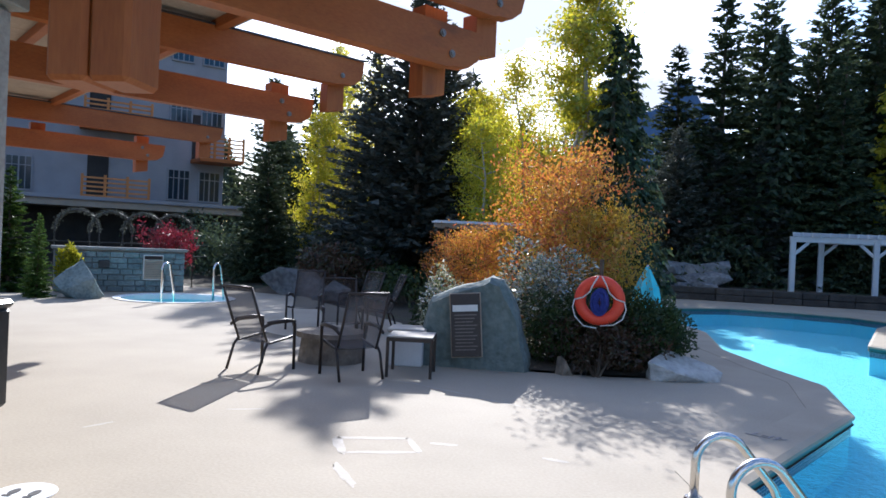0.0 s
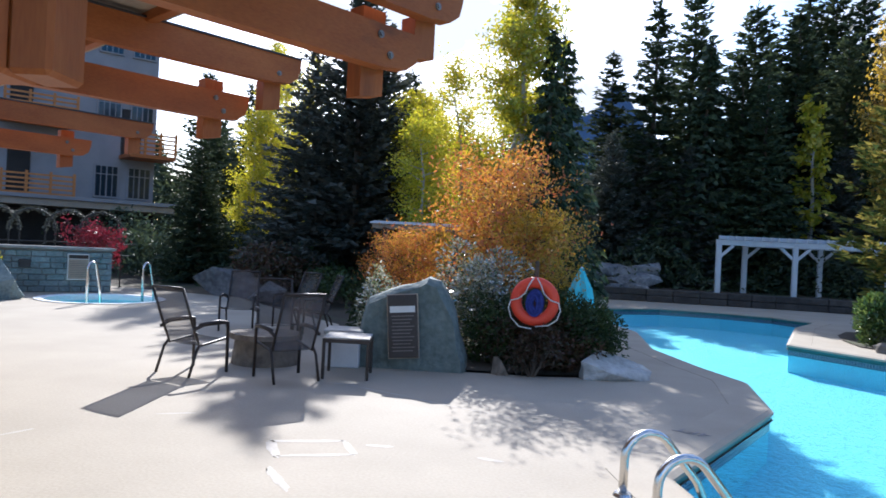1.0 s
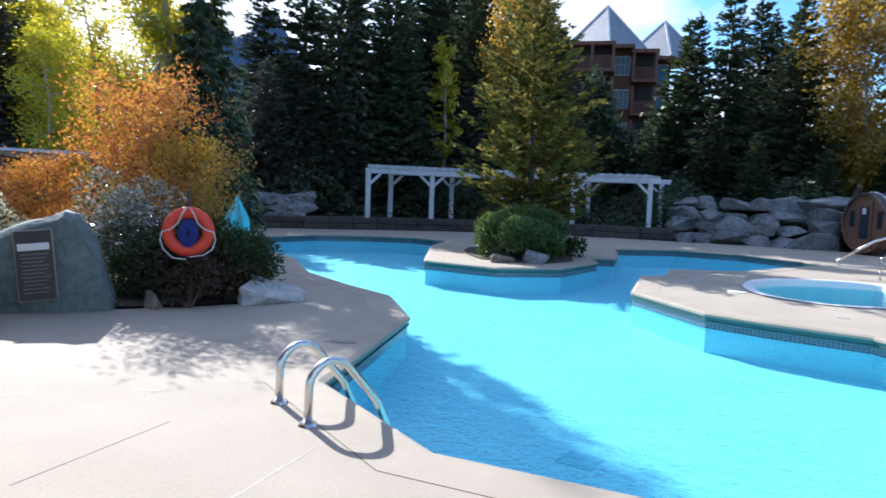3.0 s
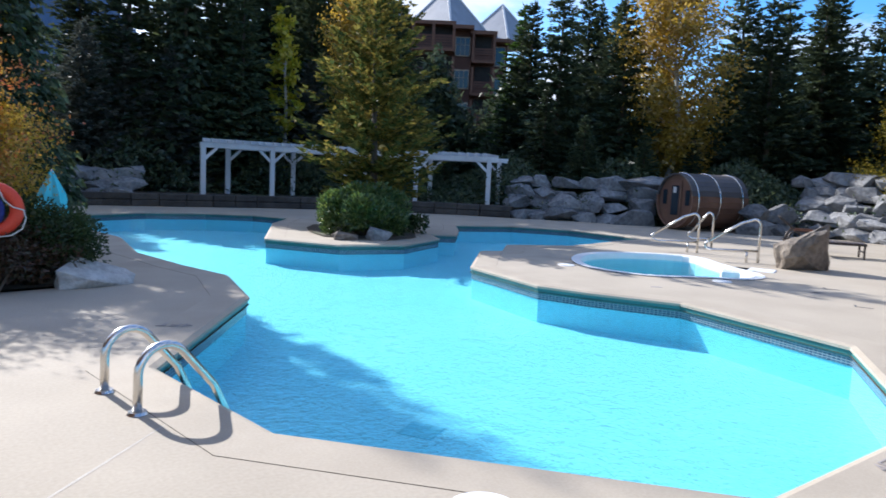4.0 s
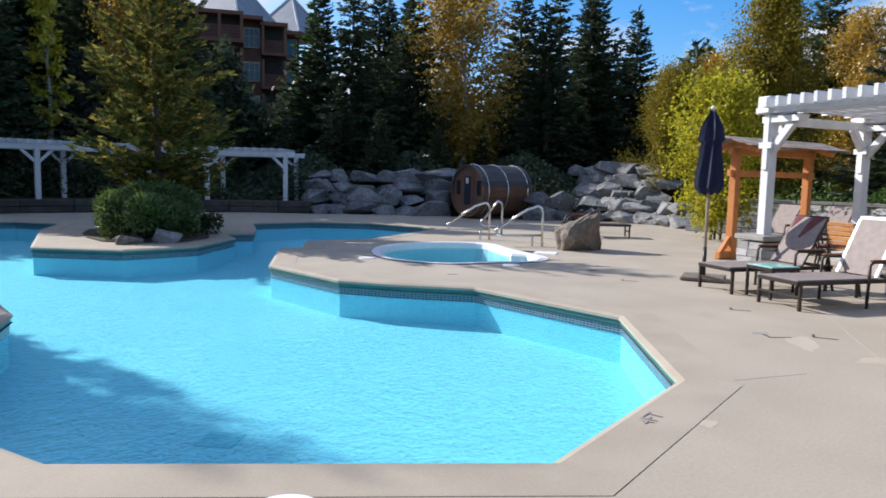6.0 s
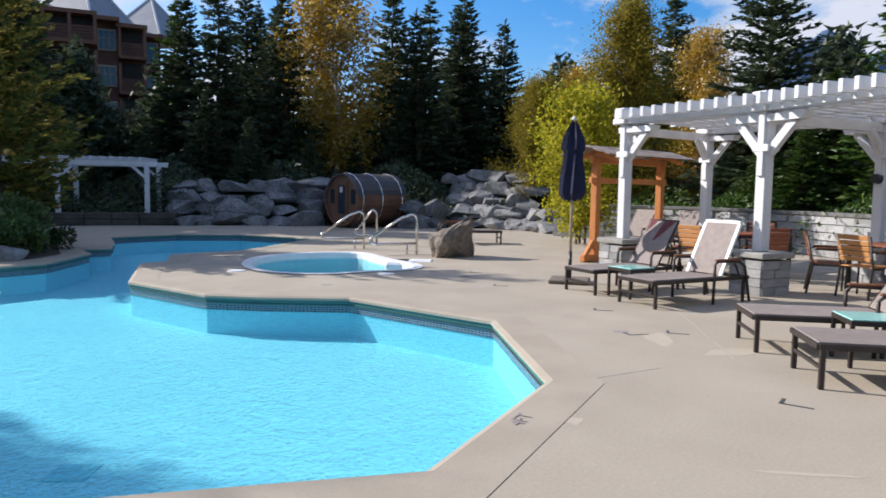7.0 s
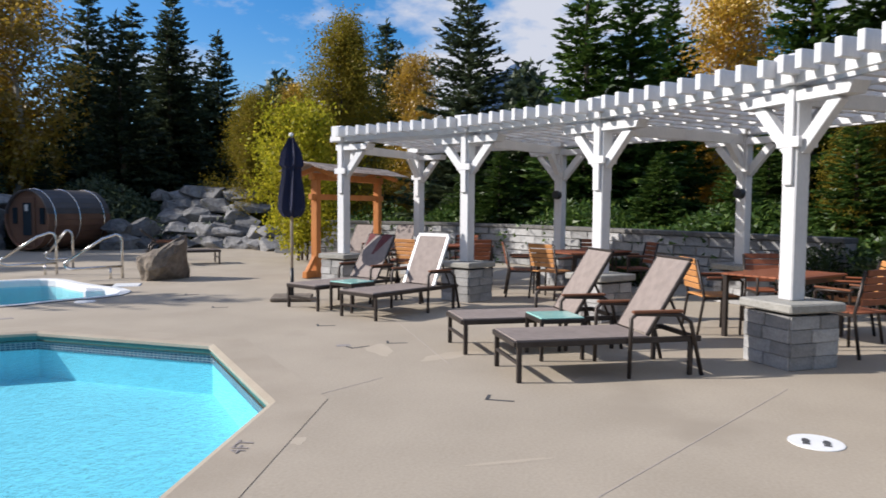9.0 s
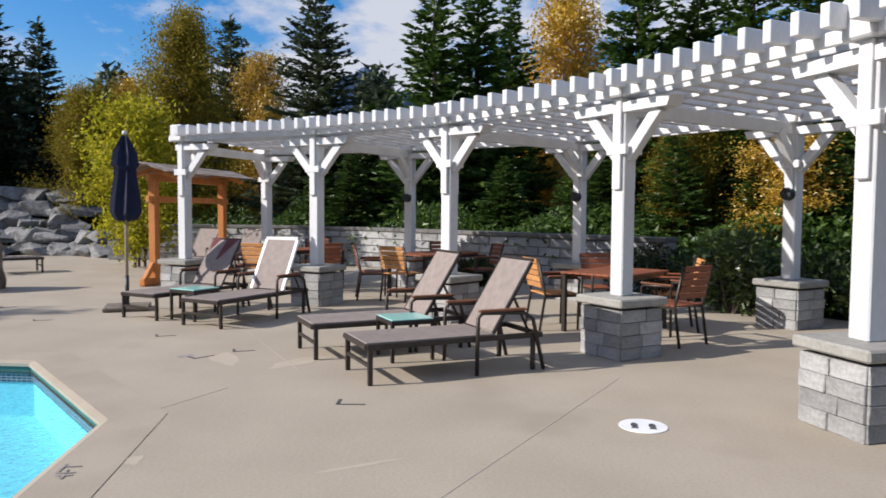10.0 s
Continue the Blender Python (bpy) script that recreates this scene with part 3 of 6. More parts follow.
def conifer_mesh(name, H, R, material, seed, droop=0.35, full=1.0, size=0.34, base=0.06, power=0.85, sag=0.0, tier=0.024, waist=1.0):
    """Trunk and needle-sprays of a conifer H high and R wide at its skirt."""
    rng = np.random.default_rng(seed)
    bm = bmesh.new()
    lean = rng.normal(0, 0.02, 2)
    tube(bm, [(lean[0] * z, lean[1] * z, z) for z in np.linspace(0, H, 7)], 0.018 * H, 7, 0.01)
    cen, al, ac = [], [], []
    z = base * H
    while z < H * 0.985:
        f = (z - base * H) / (H * (1 - base))
        L0 = R * (1 - f) ** power * min(1.0, waist + 2.2 * f) + 0.10
        nb = int((7 + 9 * (1 - f)) * full)
        a0 = rng.uniform(0, 6.28)
        for j in range(nb):
            L = L0 * rng.uniform(0.55, 1.18)
            a = a0 + 6.283 * j / nb + rng.normal(0, 0.18)
            zz = z + rng.normal(0, 0.12)
            m = max(3, int(L / 0.085))
            s = (np.arange(m) + rng.uniform(0.3, 1.0, m)) / m
            s = s[s > 0.12]
            up0 = 0.35 * f - droop * (1 - f * 0.4)
            px, py = np.cos(a) * s * L, np.sin(a) * s * L
            pz = zz + L * (up0 * s + 0.18 * s * s)
            P = np.stack([px + lean[0] * zz, py + lean[1] * zz, pz], 1)
            for side in (-1, 0, 1):
                th = a + side * rng.uniform(0.5, 1.1, len(s))
                d = np.stack([np.cos(th), np.sin(th), up0 + 0.1 + rng.normal(0, 0.22, len(s)) - sag * rng.uniform(0.6, 1.4, len(s))], 1)
                d = unit(d) * (size * 0.8 * (0.55 + 0.6 * rng.random((len(s), 1))) * (0.6 + 0.4 * (1 - f)))
                w = unit(np.cross(d, rng.normal(0, 1, (len(s), 3)) * 0.6 + np.array([0, 0, 1.0])))
                cen.append(P + rng.normal(0, 0.03, P.shape)), al.append(d), ac.append(w * size * 0.36)
        z += max(0.16, H * tier) * rng.uniform(0.75, 1.25)
    t = np.stack([np.full(8, lean[0] * H), np.full(8, lean[1] * H), H * np.linspace(0.95, 1.0, 8)], 1)
    d = unit(np.stack([rng.normal(0, 0.5, 8), rng.normal(0, 0.5, 8), np.ones(8)], 1)) * size * 0.7
    cen.append(t), al.append(d), ac.append(unit(np.cross(d, rng.normal(0, 1, (8, 3)))) * size * 0.25)
    trunk = bpy.data.meshes.new("trunk")
    bm.to_mesh(trunk), bm.free()
    trunk.materials.append(M["bark"])
    return trunk, needles("crown", np.concatenate(cen), np.concatenate(al), np.concatenate(ac), material)


def broadleaf_mesh(name, H, R, material, seed, leaves=6000, size=0.12, base=0.25, bark="bark", stems=1, shape=1.0, narrow=False, loose=0.11):
    """Stems, limbs and separate leaves in clusters round the twigs."""
    rng = np.random.default_rng(seed)
    bm = bmesh.new()
    tips = []
    for s in range(stems):
        a, r = rng.uniform(0, 6.28), (0.0 if stems == 1 else 0.12 * R)
        foot = np.array([math.cos(a) * r, math.sin(a) * r, 0.0])
        top = np.array([foot[0] * 3 + rng.normal(0, 0.06) * H, foot[1] * 3 + rng.normal(0, 0.06) * H, H * rng.uniform(0.86, 0.97)])
        tp = [foot + (top - foot) * k + rng.normal(0, 0.012 * H, 3) * (0 < k < 1) for k in np.linspace(0, 1, 7)]
        tube(bm, tp, 0.016 * H / stems ** 0.4, 6, 0.008)
        nl = int(30 / stems ** 0.6)
        for i in range(nl):
            f = base + (0.97 - base) * (i + rng.random()) / nl
            k = f * 6
            p = tp[min(5, int(k))] + (tp[min(5, int(k)) + 1] - tp[min(5, int(k))]) * (k - min(5, int(k)))
            g = (f - base) / (1 - base)
            w = R * (math.sin(math.pi * min(0.98, 0.12 + 0.85 * g)) ** 0.7 if not narrow else (1 - g) ** 0.7 * 0.9 + 0.12) * rng.uniform(0.65, 1.15)
            a = i * 2.4 + rng.normal(0, 0.4)
            e = p + np.array([math.cos(a) * w, math.sin(a) * w, w * (0.75 if narrow else 0.45) * rng.uniform(0.4, 1.2)])
            mid = (p + e) / 2 + rng.normal(0, 0.05 * w, 3)
            tube(bm, [p, mid, e], 0.004 * H, 4, 0.004)
            for t in np.linspace(0.3, 1.0, 5):
                tips.append((p + (e - p) * t, loose * R * (0.7 + 0.5 * t)))
        tips.append((top, 0.10 * R))
    n = leaves // len(tips)
    C = np.concatenate([c + rng.normal(0, 1, (n, 3)) * s for c, s in tips])
    C = C[C[:, 2] > 0.03 * H]
    d = unit(rng.normal(0, 1, C.shape) + np.array([0, 0, -0.35])) * size * rng.uniform(0.7, 1.3, (len(C), 1))
    w = unit(np.cross(d, rng.normal(0, 1, C.shape))) * size * 0.9
    trunk = bpy.data.meshes.new("trunk")
    bm.to_mesh(trunk), bm.free()
    trunk.materials.append(M[bark])
    return trunk, quads("crown", C, d, w, material, tip=0.55)


def plant(kind, label, category, meshes, x, y, H, H0, wide=1.0, turn=0.0, group="", z=0.0):
    t = thing(kind, label, category, x, y, z, turn, group)
    s = H / H0
    t.matrix_world = pose(x, y, z, 0, 0, turn) @ Matrix.Diagonal((s * wide, s * wide, s, 1))
    link_mesh("trunk", meshes[0], t)
    link_mesh("crown", meshes[1], t)
    return t


def bush_mesh(seed, rx, ry, rz, material, n=2500, size=0.07, lumps=14, upright=0.0):
    """A mound of leaves on twigs, lumpy in outline."""
    rng = np.random.default_rng(seed)
    bm = bmesh.new()
    cs = []
    for i in range(lumps):
        a, r, h = rng.uniform(0, 6.28), math.sqrt(rng.random()) * 0.72, rng.uniform(0.25, 0.85)
        c = np.array([math.cos(a) * r * rx, math.sin(a) * r * ry, h * rz * (1 - 0.45 * r * r)])
        cs.append(c)
        tube(bm, [(c[0] * 0.15, c[1] * 0.15, 0), (c[0] * 0.6, c[1] * 0.6, c[2] * 0.55), tuple(c)], 0.014, 4, 0.004)
    k = n // lumps
    C, N = [], []
    for c in cs:
        u = unit(rng.normal(0, 1, (k, 3)))
        rad = 0.36 * rng.uniform(0.55, 1.05, (k, 1)) ** 0.6
        C.append(c + u * rad * np.array([rx, ry, rz * 0.8])), N.append(u)
    C, N = np.concatenate(C), np.concatenate(N)
    keep = C[:, 2] > 0.02
    C, N = C[keep], N[keep]
    d = unit(N + rng.normal(0, 0.7, C.shape) + np.array([0, 0, upright])) * size * rng.uniform(0.7, 1.3, (len(C), 1))
    w = unit(np.cross(d, rng.normal(0, 1, C.shape))) * size * 0.7
    st = bpy.data.meshes.new("stem")
    bm.to_mesh(st), bm.free()
    st.materials.append(M["bark"])
    return st, quads("foliage", C, d, w, material, tip=0.5)


def bush(name, label, x, y, rx, ry, rz, material, seed, n=2500, size=0.07, lumps=14, z=0.0, group="", upright=0.0, category="shrub"):
    t = thing(name, label, category, x, y, z, 0, group)
    st, fo = bush_mesh(seed, rx, ry, rz, material, n, size, lumps, upright)
    link_mesh("stem", st, t)
    link_mesh("foliage", fo, t)
    return t

# ---- ground, deck and pool ----
POOL = [(0.72, 5.0), (1.15, 3.46), (3.08, 1.73), (5.02, 2.0), (6.86, 3.6), (7.04, 5.9), (6.38, 6.88), (6.03, 7.57), (6.10, 9.5),
        (7.6, 11.6), (8.1, 11.55), (8.95, 12.66), (10.5, 12.35), (13.4, 13.5), (14.2, 13.7), (14.3, 14.6), (13.95, 16.6), (12.7, 17.9), (10.8, 18.1),
        (9.8, 16.2), (9.0, 14.95), (8.4, 15.2), (8.05, 14.1), (6.55, 12.86), (5.1, 12.9), (3.95, 14.28), (5.25, 18.36), (6.25, 20.3),
        (5.5, 21.5), (4.2, 22.0), (2.5, 22.1), (0.7, 20.8), (0.2, 18.5), (0.8, 16.2), (1.25, 14.6), (1.3, 12.1), (1.78, 10.37), (2.16, 9.33), (2.04, 7.66)]
SPA = [(8.32, 8.65), (8.38, 9.25), (8.83, 10.0), (9.66, 10.74), (10.6, 10.9), (11.5, 10.48), (11.9, 9.95), (11.2, 8.9), (10.7, 7.5), (9.98, 7.25), (9.4, 7.7), (8.62, 7.92)]
SPAL = [(-10.12 + 1.12 * math.cos(a), 13.62 + 1.12 * math.sin(a)) for a in (2 * math.pi * i / 20 for i in range(20))]


def rounded(loop, k=3):
    """Chaikin's smoothing of a closed loop."""
    for _ in range(k):
        loop = [p for i in range(len(loop)) for p in (
            tuple(0.75 * Vector(loop[i]) + 0.25 * Vector(loop[(i + 1) % len(loop)])), tuple(0.25 * Vector(loop[i]) + 0.75 * Vector(loop[(i + 1) % len(loop)])))]
    return loop


if area(POOL) < 0:
    POOL.reverse()
SPA = rounded(SPA[::-1] if area(SPA) < 0 else SPA, 2)
WATER = -0.20
ground = tagged(sheet("ground", [(-900, -900), (900, -900), (900, 900), (-900, 900)], [POOL, SPA, SPAL], -0.10, "earth"), "dark brown earth with moss under the trees", "ground", kind="structure")
DECK = [(-19, -9), (4, -9), (9.0, -6.4), (12.2, -4.4), (15.6, -1.2), (19.4, 2.2), (20.4, 5.5), (21.5, 9.6), (22.5, 12.5), (19.5, 16.0), (18.2, 20.5), (15.6, 21.0), (13.6, 23.0), (10.2, 24.6),
        (6.0, 25.3), (1.0, 25.2), (-0.9, 23.0), (-0.5, 18.5), (0.1, 14.5), (0.3, 11.5), (0.75, 8.9), (-0.3, 8.52), (-2.4, 8.2), (-3.4, 9.6), (-4.2, 12.2), (-6.5, 14.4), (-8.2, 16.2), (-12.6, 17.0), (-13.2, 12.4), (-19, 9)]
deck = tagged(sheet("pavement", DECK, [offset_loop(POOL, 0.422), offset_loop(SPA, 0.19), offset_loop(SPAL, 0.19)], 0.0, "deck"), "beige broom-finished concrete pool deck", "pavement", kind="structure")
bm = bmesh.new()
band(bm, DECK, -0.12, 0.0)
part("deck_edge", bm, "deck", deck)


def ring(name, inner, outer, z, material, parent=None, drop=0.05):
    """A flat ring between two loops with a rounded inner lip that drops."""
    bm = bmesh.new()
    n = len(inner)
    rows = [(outer, z), (offset_mix(inner, outer, 0.12), z), (inner, z - 0.02), (inner, z - drop)]
    vs = [[bm.verts.new((*p, h)) for p in lp] for lp, h in rows]
    for a, b in zip(vs, vs[1:]):
        for i in range(n):
            bm.faces.new((a[i], a[(i + 1) % n], b[(i + 1) % n], b[i]))
    return part(name, bm, material, parent)


def offset_mix(a, b, k):
    return [tuple(Vector(p) * (1 - k) + Vector(q) * k) for p, q in zip(a, b)]


# pool shell
pool = thing("pool", "free-form swimming pool with bright turquoise water", "pool", kind="structure")
ring("coping", POOL, offset_loop(POOL, 0.42), 0.003, "coping", pool)
bm = bmesh.new()
band(bm, offset_loop(POOL, 0.02), -0.118, -0.042)
part("teal_band", bm, "teal", pool)
bm = bmesh.new()
band(bm, offset_loop(POOL, 0.03), -0.21, -0.11)
part("tile_band", bm, "tile", pool, "dark blue mosaic waterline tiles")
bm = bmesh.new()
band(bm, offset_loop(POOL, 0.04), -0.56, -0.19)
part("pool_wall", bm, "plaster", pool)
sh = sheet("pool_floor", offset_loop(POOL, 0.05), [], -0.54, "plaster")
sh.parent = pool
w = sheet("water_surface", offset_loop(POOL, 0.028), [], WATER, "water")
w.parent = pool
bm = bmesh.new()
box(bm, (2.6, 4.41, -0.537), (0.29, 0.29, 0.008), (0, 0, 38), 0.002)
part("drain_grate", bm, "poolgrate", pool)

for nm, loop, c, lab in (("hot_tub", SPA, (9.9, 9.0), "sunken hot tub with white rim and pale blue water"), ("hot_tub", SPAL, (-10.2, 13.6), "round sunken hot tub with white rim by a stone wall")):
    s = thing(nm, lab, "hot tub", kind="structure")
    ring("rim", loop, offset_loop(loop, 0.19), 0.014, "whiterim", s, drop=0.13)
    bm = bmesh.new()
    band(bm, offset_loop(loop, 0.01), -0.85, -0.05)
    part("shell", bm, "spaplaster", s)
    f = sheet("floor_shell", offset_loop(loop, 0.02), [], -0.84, "spaplaster")
    f.parent = s
    f = sheet("water_surface", offset_loop(loop, 0.005), [], -0.15, "spawater")
    f.parent = s
bm = bmesh.new()
box(bm, (11.2, 8.25, -0.10), (0.75, 0.62, 0.2), (0, 0, 30), 0.04)
box(bm, (11.45, 8.0, -0.02), (0.5, 0.5, 0.07), (0, 0, 30), 0.03)
tagged(part("tub_step", bm, "whiterim"), "white moulded entry step in the hot tub", "step")
boxp("skimmer_opening", (8.40, 8.5, -0.06), (0.24, 0.05, 0.09), "flash", None, (0, 0, 70))["label"] = "small black skimmer opening in the hot tub"


# ---- saw-cut joints and paint on the deck ----
def strip(name, a, b, w, material, z=0.004):
    bm = bmesh.new()
    beam(bm, (*a, z - 0.004), (*b, z - 0.004), w, 0.008 if name != "joint" else 0.004, 0)
    return part(name, bm, material, deck)


for a, b in (((6.4, -1.93), (2.9, 0.12)), ((5.3, 1.72), (5.95, 1.4)), ((-0.96, 3.4), (-0.32, 4.23)), ((9.0, 2.2), (6.6, 0.95))):
    strip("joint", a, b, 0.010, "joint")


def smear(x, y, sx, sy, turn, material, seed, name="chalk_smear"):
    """A thin worn patch with a ragged outline."""
    rg = random.Random(seed)
    bm = bmesh.new()
    n = 26
    vs = []
    for q in range(n):
        t = 2 * math.pi * q / n
        k = 1 + 0.40 * noise.noise(Vector((math.cos(t) * 1.7, math.sin(t) * 1.7, seed))) + rg.uniform(-0.05, 0.05)
        vs.append(bm.verts.new((math.cos(t) * sx * k, math.sin(t) * sy * k, 0)))
    lid = bm.faces.new(vs)
    bmesh.ops.triangulate(bm, faces=[lid])
    o = part(name, bm, material, deck)
    o.matrix_world = pose(x, y, 0.001, 0, 0, turn)
    return o


for q, (x, y, sx, sy, a) in enumerate(((-1.90, 4.93, 0.28, 0.035, 22), (-1.55, 4.88, 0.20, 0.03, -58), (-2.05, 4.68, 0.21, 0.04, -60), (-1.72, 4.62, 0.25, 0.03, 24), (-1.35, 5.0, 0.10, 0.03, 10),
                                       (-0.53, 4.95, 0.10, 0.025, -8), (-1.75, 4.09, 0.04, 0.22, 40), (-3.2, 5.3, 0.16, 0.02, 30), (-1.85, 6.86, 0.36, 0.008, -23), (-0.95, 6.45, 0.6, 0.008, -24),
                                       (-2.35, 7.05, 0.2, 0.01, -10), (0.1, 3.1, 0.9, 0.008, 52), (-3.9, 4.4, 0.12, 0.02, 70))):
    smear(x, y, sx, sy, a, "chalk", 30 + q)
for q, (x, y, sx, sy, a) in enumerate(((7.08, 1.78, 0.34, 0.13, 30), (6.98, 1.03, 0.34, 0.12, -40), (4.25, 1.42, 0.07, 0.05, 8), (4.2, 0.1, 0.30, 0.022, -62))):
    smear(x, y, sx, sy, a, "worn", 60 + q, "worn_patch")
for x, y in ((7.98, 9.34), (9.34, 7.15)):
    bm = bmesh.new()
    bmesh.ops.create_cone(bm, cap_ends=True, segments=24, radius1=0.15, radius2=0.145, depth=0.012, matrix=pose(x, y, 0.006))
    tagged(part("deck_cover", bm, "whiterim"), "round white access cover set in the deck", "cover", "deck covers")


def ell(name, x, y, turn):
    bm = bmesh.new()
    box(bm, (0.10, 0, 0), (0.22, 0.026, 0.002))
    box(bm, (0.0, 0.07, 0), (0.026, 0.14, 0.002))
    o = part(name, bm, "mark")
    o.matrix_world = pose(x, y, 0.002, 0, 0, turn)
    return tagged(o, "black tape corner mark on the deck", "floor mark", "corner marks")


for x, y, a in ((5.48, 0.42, -90), (7.42, 1.80, -70), (7.07, 2.08, -40), (8.25, 2.95, -65), (9.3, 5.0, -60), (10.5, 6.2, -60)):
    ell("floor_mark", x, y, a)


for x, y, a in ((7.19, 2.22, -60), (7.74, 6.99, -35), (9.95, 5.93, -30), (9.91, 5.95, -60)):
    bm = box(bmesh.new(), (0, 0, 0), (0.15, 0.10, 0.004), (0, 0, 0), 0.001)
    o = part("deck_drain", bm, "faded")
    o.matrix_world = pose(x, y, 0.001, 0, 0, a)
    tagged(o, "small grey drain plate in the deck", "drain", "deck drains")


def foot_disc(x, y, turn):
    t = thing("floor_sticker", "round white distance sticker with two dark footprints", "floor sticker", x, y, 0.002, turn, "floor stickers")
    bm = bmesh.new()
    bmesh.ops.create_cone(bm, cap_ends=True, segments=40, radius1=0.165, radius2=0.163, depth=0.004, matrix=pose(0, 0, 0.002))
    part("disc", bm, "whiterim", t)
    for s in (-1, 1):
        bm = bmesh.new()
        bmesh.ops.create_cone(bm, cap_ends=True, segments=16, radius1=0.03, radius2=0.03, depth=0.003, matrix=pose(0.06 * s, 0.0, 0.006) @ Matrix.Diagonal((0.8, 1.6, 1, 1)))
        box(bm, (0.06 * s, -0.062, 0.006), (0.045, 0.02, 0.003))
        part("footprint", bm, "mark", t)


foot_disc(5.0, -1.76, -100)
foot_disc(1.74, 2.18, -35)
foot_disc(-3.22, 3.1, 10)


def text(body, x, y, turn, size, material, name="depth_marking", label="faded painted depth marking on the coping"):
    cu = bpy.data.curves.new(name, "FONT")
    cu.body, cu.size, cu.extrude, cu.align_x, cu.align_y = body, size, 0.001, "CENTER", "CENTER"
    cu.materials.append(M[material])
    o = new(name, cu)
    o.matrix_world = pose(x, y, 0.007, 0, 0, turn)
    dg = bpy.context.evaluated_depsgraph_get()
    me = bpy.data.meshes.new_from_object(o.evaluated_get(dg))
    bpy.data.objects.remove(o)
    o = new(name, me)
    o.matrix_world = pose(x, y, 0.007, 0, 0, turn)
    return tagged(o, label, "marking")


text("4FT", 4.06, 1.70, 8, 0.15, "faded")
text("4FT", 1.05, 6.35, 150, 0.2, "faded")

# ---- white pergola over the dining terrace ----
FRONT = [(12.35, 4.15), (11.2, 1.65), (9.75, -0.42), (7.47, -2.2), (5.0, -3.27), (2.2, -3.7)]
BACK = [(15.1, 3.45), (13.95, 0.35), (12.05, -2.6), (9.4, -4.87), (6.2, -6.3), (2.5, -6.8)]


def stone_pillar(x, y, turn, h=0.57, w=0.56):
    t = thing("stone_pillar", "square grey split-stone pillar with a flat cap stone", "pillar", x, y, 0, turn, "pergola pillars")
    boxp("core", (0, 0, h / 2 - 0.04), (w - 0.05, w - 0.05, h - 0.08), "mortar", t)
    rng = random.Random(5)
    hh = (h - 0.07) / 4
    for c in range(4):
        for side in range(4):
            cut = rng.uniform(0.35, 0.65) * w
            for u0, u1 in ((-w / 2, -w / 2 + cut), (-w / 2 + cut, w / 2)):
                if u1 - u0 < 0.05:
                    continue
                px, py, r = ((u0 + u1) / 2, -w / 2 + 0.02 + rng.uniform(-0.008, 0.006), side * 90)
                m = pose(0, 0, 0, 0, 0, r) @ Vector((px, py, hh * (c + 0.5)))
                bm = box(bmesh.new(), (0, 0, 0), (u1 - u0 - 0.003, 0.07, hh - 0.003), (0, 0, 0), 0.006)
                for v in bm.verts:
                    v.co += Vector((0, rng.uniform(-0.006, 0.006), 0))
                b = part("block", bm, "stone", t)
                b.matrix_basis = pose(*m, 0, 0, r)
    boxp("cap", (0, 0, h), (w + 0.10, w + 0.10, 0.085), "capstone", t, (0, 0, 0), 0.015)
    return t


def facing(a, b):
    return math.degrees(math.atan2(b[1] - a[1], b[0] - a[0]))


turns = []
for i, p in enumerate(FRONT):
    a, b = FRONT[max(0, i - 1)], FRONT[min(len(FRONT) - 1, i + 1)]
    turns.append(facing(b, a))
first = stone_pillar(*FRONT[0], turns[0])
for i in range(1, 6):
    copy_thing(first, pose(*FRONT[i], 0, 0, 0, turns[i]))
for i in range(6):
    copy_thing(first, pose(*BACK[i], 0, 0, 0, turns[i]))

PTOP = 2.62
pergola = thing("white_pergola", "curved white-painted timber pergola with rafters on stone pillars", "pergola")


def bracket(p, d, up, parent, z0=2.05, z1=2.48, reach=0.46, sides=(-1, 1)):
    """A pair of splayed braces from the post to the beam."""
    for s in sides:
        bm = bmesh.new()
        v = Vector((d[0], d[1], 0)) * s
        a, b = Vector((*p, z0)) + v * 0.07, Vector((*p, z1)) + v * reach
        beam(bm, a, b, 0.10, 0.12)
        part("brace", bm, "white", parent)


